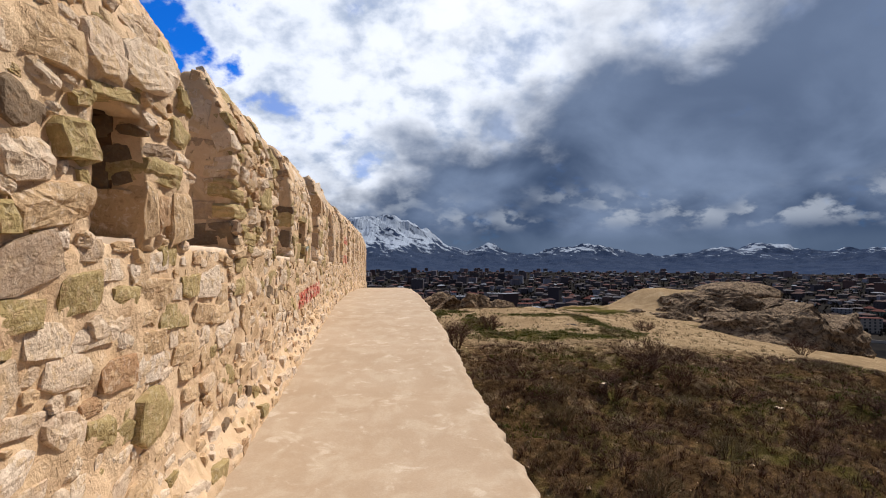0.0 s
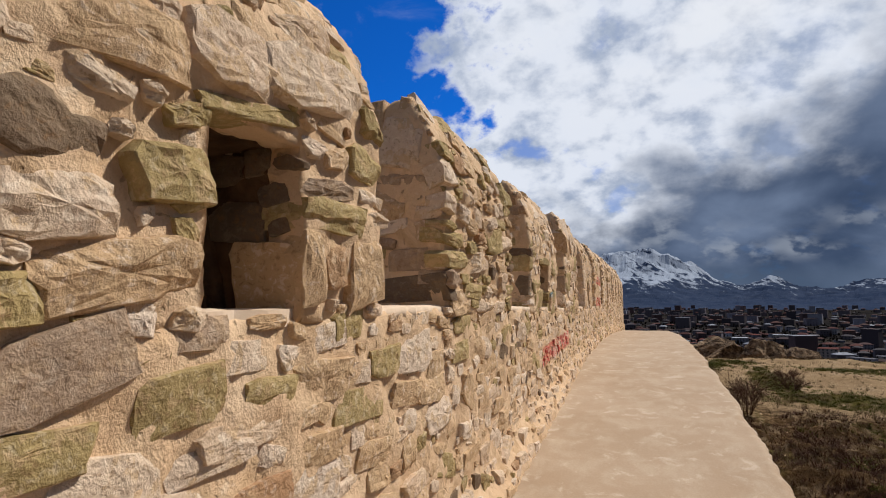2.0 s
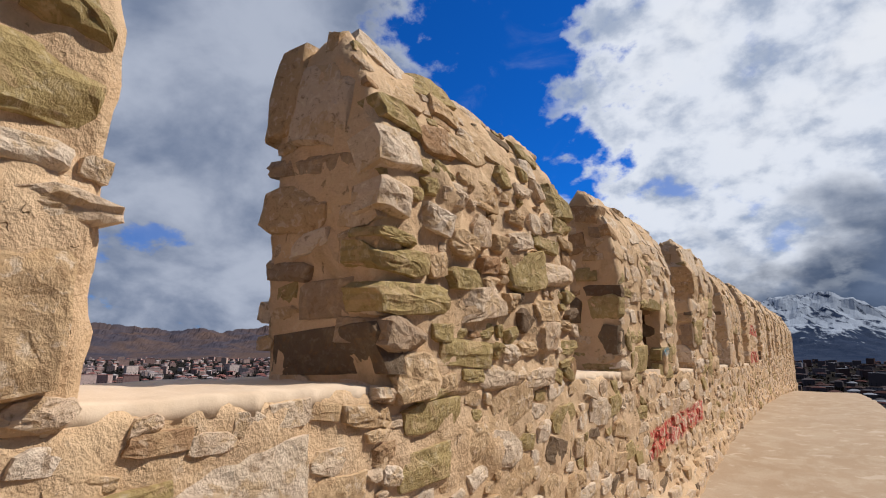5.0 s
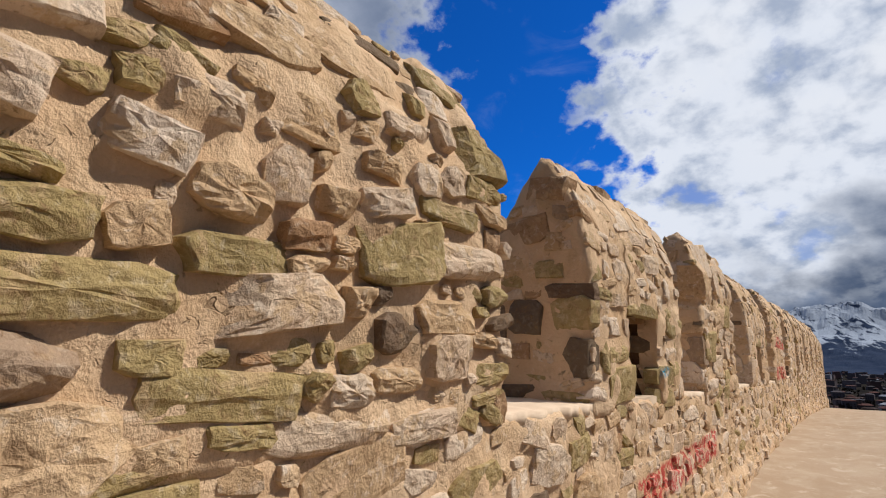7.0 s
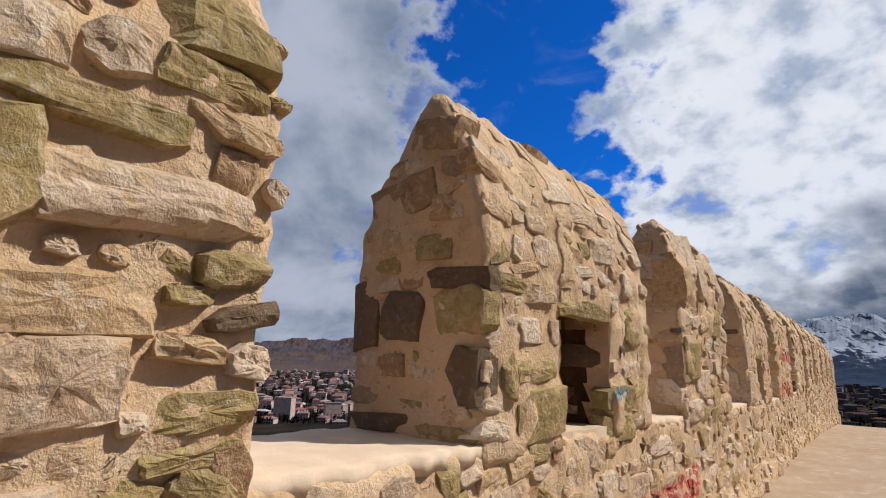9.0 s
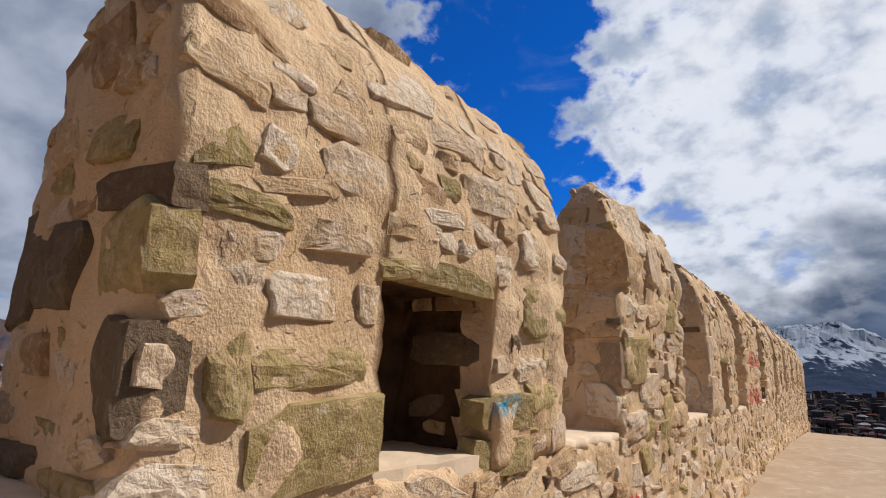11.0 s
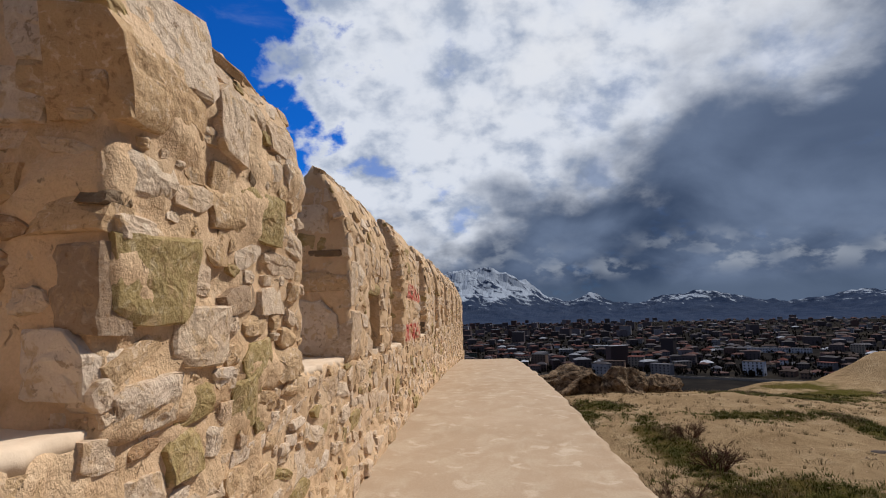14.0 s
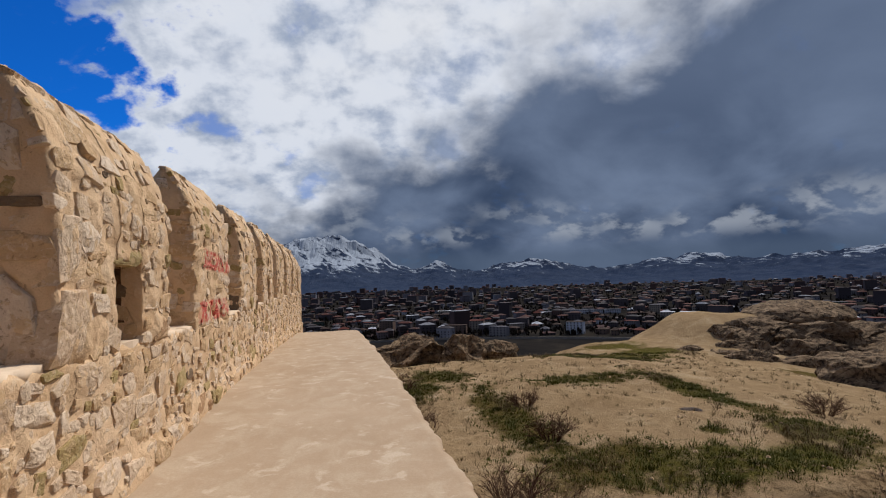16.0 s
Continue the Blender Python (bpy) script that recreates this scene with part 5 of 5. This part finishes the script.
BLOCKS = [(12.9, 27.4, -1.5, 0.75, 0.5, 0.42, -30, 21), (13.9, 26.7, -1.55, 0.8, 0.55, 0.45, -50, 22), (14.3, 25.7, -1.6, 0.95, 0.6, 0.5, -30, 23),
          (15.6, 25.1, -1.75, 0.9, 0.6, 0.4, -15, 24), (15.2, 23.9, -1.9, 0.8, 0.5, 0.3, -40, 25), (16.6, 23.9, -1.9, 0.9, 0.7, 0.45, 10, 26)]
for args in BLOCKS:
    boulder(*args, "cracked weathered rock at the foot of the outcrop", 0.42, 4)
boulder(16.3, 21.4, -2.15, 2.7, 2.0, 1.65, -35, 5, "steep dark brown rock shoulder of the outcrop", 0.30, 6)
boulder(19.6, 22.8, -2.4, 2.6, 2.2, 1.7, 40, 9, "steep dark brown rock shoulder of the outcrop", 0.34)
boulder(2.7, 28.6, -1.15, 1.7, 1.2, 0.95, 10, 6, "craggy pale rock beside the end of the walkway", 0.5)
boulder(4.55, 28.4, -1.2, 1.15, 0.9, 1.0, 30, 7, "pointed craggy rock standing on the slope", 0.5)
boulder(6.2, 29.2, -1.1, 0.9, 0.6, 0.45, 10, 8, "small craggy rock on the slope", 0.36)
# ---- plants and loose stones ----
TWIG = material("dry_twigs", plain_build((0.062, 0.030, 0.018), (0.14, 0.070, 0.042), 12.0), 0.9)
STRAW = material("dry_grass", plain_build((0.11, 0.078, 0.038), (0.20, 0.145, 0.07), 5.0), 0.9)
GRASS = material("green_grass", plain_build((0.060, 0.066, 0.010), (0.140, 0.140, 0.026), 3.0), 0.9)


def blades(rnd, spots, tall, wide, lean, verts, faces, each):
    for x, y, s in spots:
        z = land_z(x, y) - 0.02
        for _ in range(each):
            t, r = rnd.uniform(0, 6.283), rnd.uniform(0, 0.09) * s
            bx, by, h = x + r * math.cos(t), y + r * math.sin(t), tall * s * rnd.uniform(0.5, 1.2)
            t2 = t + rnd.uniform(-0.6, 0.6)
            l = lean * h * rnd.uniform(0.3, 1.2)
            wx, wy = -math.sin(t2) * wide, math.cos(t2) * wide
            n = len(verts)
            verts += [(bx - wx, by - wy, z), (bx + wx, by + wy, z), (bx + l * 0.4 * math.cos(t2) + wx * .6, by + l * 0.4 * math.sin(t2) + wy * .6, z + h * 0.6),
                      (bx + l * 0.4 * math.cos(t2) - wx * .6, by + l * 0.4 * math.sin(t2) - wy * .6, z + h * 0.6), (bx + l * math.cos(t2), by + l * math.sin(t2), z + h)]
            faces += [(n, n + 1, n + 2, n + 3), (n + 3, n + 2, n + 4)]


def scatter_grass():
    rnd = random.Random(3)
    kinds = {"dry_grass": [], "green_grass": [], "dry_heath": []}
    for _ in range(40000):
        x, y = rnd.uniform(1.05, 13), rnd.uniform(3, 27)
        bank = y < 13.9 + 1.6 * fbm((x, y, 2), 0.8)
        if bank and rnd.random() < 0.45:
            continue
        if not bank and patch_at(x, y) + 0.5 * fbm((x, y, 0), 1.3, 7) > 1.0 + 0.9 * rnd.random() ** 3 and rnd.random() > 0.05:
            continue
        tone = fbm((x, y, 0), 0.5, 90) + 0.3 * rnd.uniform(-1, 1)
        if bank:
            k = "green_grass" if tone > 0.42 else ("dry_grass" if rnd.random() < 0.3 else "dry_heath")
        else:
            k = "green_grass" if tone > -0.3 and patch_at(x, y) < 1.6 else "dry_grass"
        kinds[k].append((x, y, rnd.uniform(0.5, 1.25)))
    for k, mat, tall, wide, lean, each, label in (("dry_grass", STRAW, 0.10, 0.004, 0.9, 15, "thin dry straw-coloured grass on the slope"),
                                                ("green_grass", GRASS, 0.065, 0.006, 0.8, 17, "short green grass in patches on the earth"),
                                                ("dry_heath", TWIG, 0.09, 0.005, 1.1, 17, "low brown dead heath on the bank")):
        v, f = [], []
        blades(rnd, kinds[k], tall, wide, lean, v, f, each)
        tagged(mesh_object(k, v, f, mat, None, False), label, "grass", kind="stuff")


scatter_grass()


def twig_mesh(rnd, tall, spread, count):
    """A leafless bush: forked twigs, each a thin three-sided rod."""
    verts, faces = [], []

    def rod(a, b, r0, r1):
        d = (b - a).normalized()
        s = d.cross(Vector((0.3, 0.2, 0.9))).normalized()
        t = d.cross(s)
        n = len(verts)
        for p, r in ((a, r0), (b, r1)):
            for k in range(3):
                c = 2.094 * k
                verts.append(tuple(p + (s * math.cos(c) + t * math.sin(c)) * r))
        for k in range(3):
            j = (k + 1) % 3
            faces.append((n + k, n + j, n + 3 + j, n + 3 + k))

    def grow(p, d, length, r, level):
        q = p + d * length
        rod(p, q, r, r * 0.7)
        if level:
            for _ in range(rnd.choice((2, 3, 3))):
                e = (d + Vector((rnd.uniform(-.9, .9), rnd.uniform(-.9, .9), rnd.uniform(-.45, .5)))).normalized()
                grow(p + d * length * rnd.uniform(0.55, 1.0), e, length * rnd.uniform(0.5, 0.8), r * 0.65, level - 1)
    for _ in range(count):
        t, s = rnd.uniform(0, 6.283), rnd.uniform(0.1, 1.0) * spread
        d = Vector((math.cos(t) * s, math.sin(t) * s, 1)).normalized()
        grow(Vector((math.cos(t) * 0.1, math.sin(t) * 0.1, 0)), d, tall * rnd.uniform(0.3, 0.5), 0.006, 3)
    return verts, faces


def bushes():
    rnd = random.Random(14)
    for x, y, tall, spread, count, label in (
            (3.66, 19.2, 0.42, 1.3, 35, "brown leafless bush on the sandy slope"), (3.3, 17.0, 0.5, 1.2, 39, "brown leafless bush on the sandy slope"),
            (8.6, 17.4, 0.5, 1.5, 39, "spreading leafless bush among grass"), (1.75, 13.6, 0.9, 0.45, 35, "tall dry reddish weed beside the walkway"),
            (1.9, 14.6, 0.7, 0.5, 26, "tall dry reddish weed beside the walkway"), (6.8, 13.2, 0.6, 0.8, 22, "thin leafless bush on the bank"),
            (5.9, 10.4, 0.5, 0.9, 30, "dark reddish dead bush on the bank"), (2.9, 8.8, 0.55, 1.0, 26, "dry pale weed on the bank"),
            (4.4, 10.2, 0.45, 1.2, 30, "dark reddish dead bush on the bank"), (1.45, 20.6, 0.6, 0.9, 26, "brown bush against the walkway edge"),
            (1.5, 18.0, 0.6, 0.9, 26, "brown bush against the walkway edge"), (13.6, 16.5, 0.7, 1.3, 39, "grey leafless bush at the edge of the hill"),
            (3.4, 6.6, 0.4, 1.1, 26, "dry pale weed on the bank"), (6.6, 8.0, 0.45, 1.1, 30, "brown dead bush on the bank")):
        v, f = twig_mesh(rnd, tall, spread, count)
        ob = mesh_object("bush", v, f, TWIG if "pale" not in label else STRAW, None, False)
        ob.matrix_basis = pose(x, y, land_z(x, y) - 0.03)
        tagged(ob, label, "bush")


bushes()


def heath_clumps():
    """Low dead clumps all over the bank."""
    rnd = random.Random(31)
    kinds = ((TWIG, 0.30, "low brown dead heath clump on the bank"), (TWIG, 0.22, "low brown dead heath clump on the bank"),
             (STRAW, 0.28, "tuft of long pale dry grass on the bank"), (GRASS, 0.16, "low green tuft on the bank"))
    protos = []
    for mat, tall, label in kinds:
        for _ in range(2):
            v, f = twig_mesh(rnd, tall, 1.9 if mat is not STRAW else 0.8, 24)
            me = bpy.data.meshes.new("heath_clump")
            me.from_pydata(v, [], f)
            me.materials.append(mat)
            protos.append((me, label))
    for _ in range(110):
        x, y = rnd.uniform(1.7, 12.0), rnd.uniform(4.5, 13.6)
        me, label = protos[rnd.choices(range(8), (4, 4, 4, 4, 2, 2, 2, 2))[0]]
        ob = new("heath_clump", me)
        k = rnd.uniform(0.7, 1.5)
        ob.matrix_basis = pose(x, y, land_z(x, y) - 0.02, 0, 0, rnd.uniform(0, 360)) @ Matrix.Diagonal((k, k, k * rnd.uniform(0.6, 1.0), 1))
        tagged(ob, label, "shrub", "clumps on the bank")


heath_clumps()


def pebbles():
    rnd = random.Random(9)
    verts, faces = [], []
    for _ in range(2200):
        x, y = rnd.uniform(1.1, 14), rnd.uniform(3.5, 26)
        s = 0.008 + 0.034 * rnd.random() ** 5
        z = land_z(x, y)
        n = len(verts)
        verts += [(x + s * rnd.uniform(.6, 1.2) * a, y + s * rnd.uniform(.6, 1.2) * b, z + s * c) for a, b, c in
                  ((-1, -.5, 0), (.1, -1, .05), (1, -.3, 0), (.7, .8, 0), (-.6, .9, 0), (-.3, -.2, .75), (.4, .1, .65))]
        faces += [(n, n + 1, n + 5), (n + 1, n + 2, n + 6, n + 5), (n + 2, n + 3, n + 6), (n + 3, n + 4, n + 5, n + 6), (n + 4, n, n + 5)]
    ob = mesh_object("pebbles", verts, faces, RUBBLE["t"], None, False)
    tagged(ob, "small pale stones strewn over the earth", "stones", kind="stuff")


pebbles()


def ash_patch(x, y, r):
    """The burnt remains of a fire: a low ragged heap."""
    verts, faces, n = [(0, 0, 0.03)], [], 18
    for k in range(n):
        a = 2 * math.pi * k / n
        rr = r * (0.8 + 0.5 * fbm((math.cos(a), math.sin(a), x), 1.5))
        verts += [(rr * 0.5 * math.cos(a), rr * 0.3 * math.sin(a), 0.025 + 0.02 * fbm((a, 0, 0), 3.0)), (rr * math.cos(a), rr * 0.6 * math.sin(a), -0.02)]
    for k in range(n):
        p, q = 1 + 2 * k, 1 + 2 * ((k + 1) % n)
        faces += [(0, p, q), (p, p + 1, q + 1, q)]
    ob = mesh_object("ash_patch", verts, faces, ASH)
    ob.matrix_basis = pose(x, y, land_z(x, y) + 0.005)
    tagged(ob, "small dark heap of ash and burnt earth on the sand", "ash")


ASH = material("ash", plain_build((0.03, 0.022, 0.022), (0.09, 0.065, 0.06), 9.0), 0.95)
ash_patch(6.2, 17.8, 0.28)


def pale_stone(x, y, w, h):
    sv, sf = SHAPES[5]
    ob = mesh_object("upright_stone", [(a * w, c * w * 0.6, (b + 0.45) * h) for a, b, c in sv], sf, STONE["l"], None, False)
    ob.matrix_basis = pose(x, y, land_z(x, y) - 0.02, 0, 0, 25)
    tagged(ob, "small pale stone standing upright in dead heath", "stone")


pale_stone(4.3, 10.5, 0.09, 0.2)
pale_stone(7.2, 9.4, 0.12, 0.07)


wall_stones()
for _i, (y0, y1, lift, niche) in enumerate(MERLONS):
    merlon(y0, y1, lift, niche, FRONT_KEYS.get(_i, ()), END_KEYS.get(_i, ()), 2 <= _i <= 7, _i, {3: BLUNT, 5: STEEP}.get(_i, PROFILE))
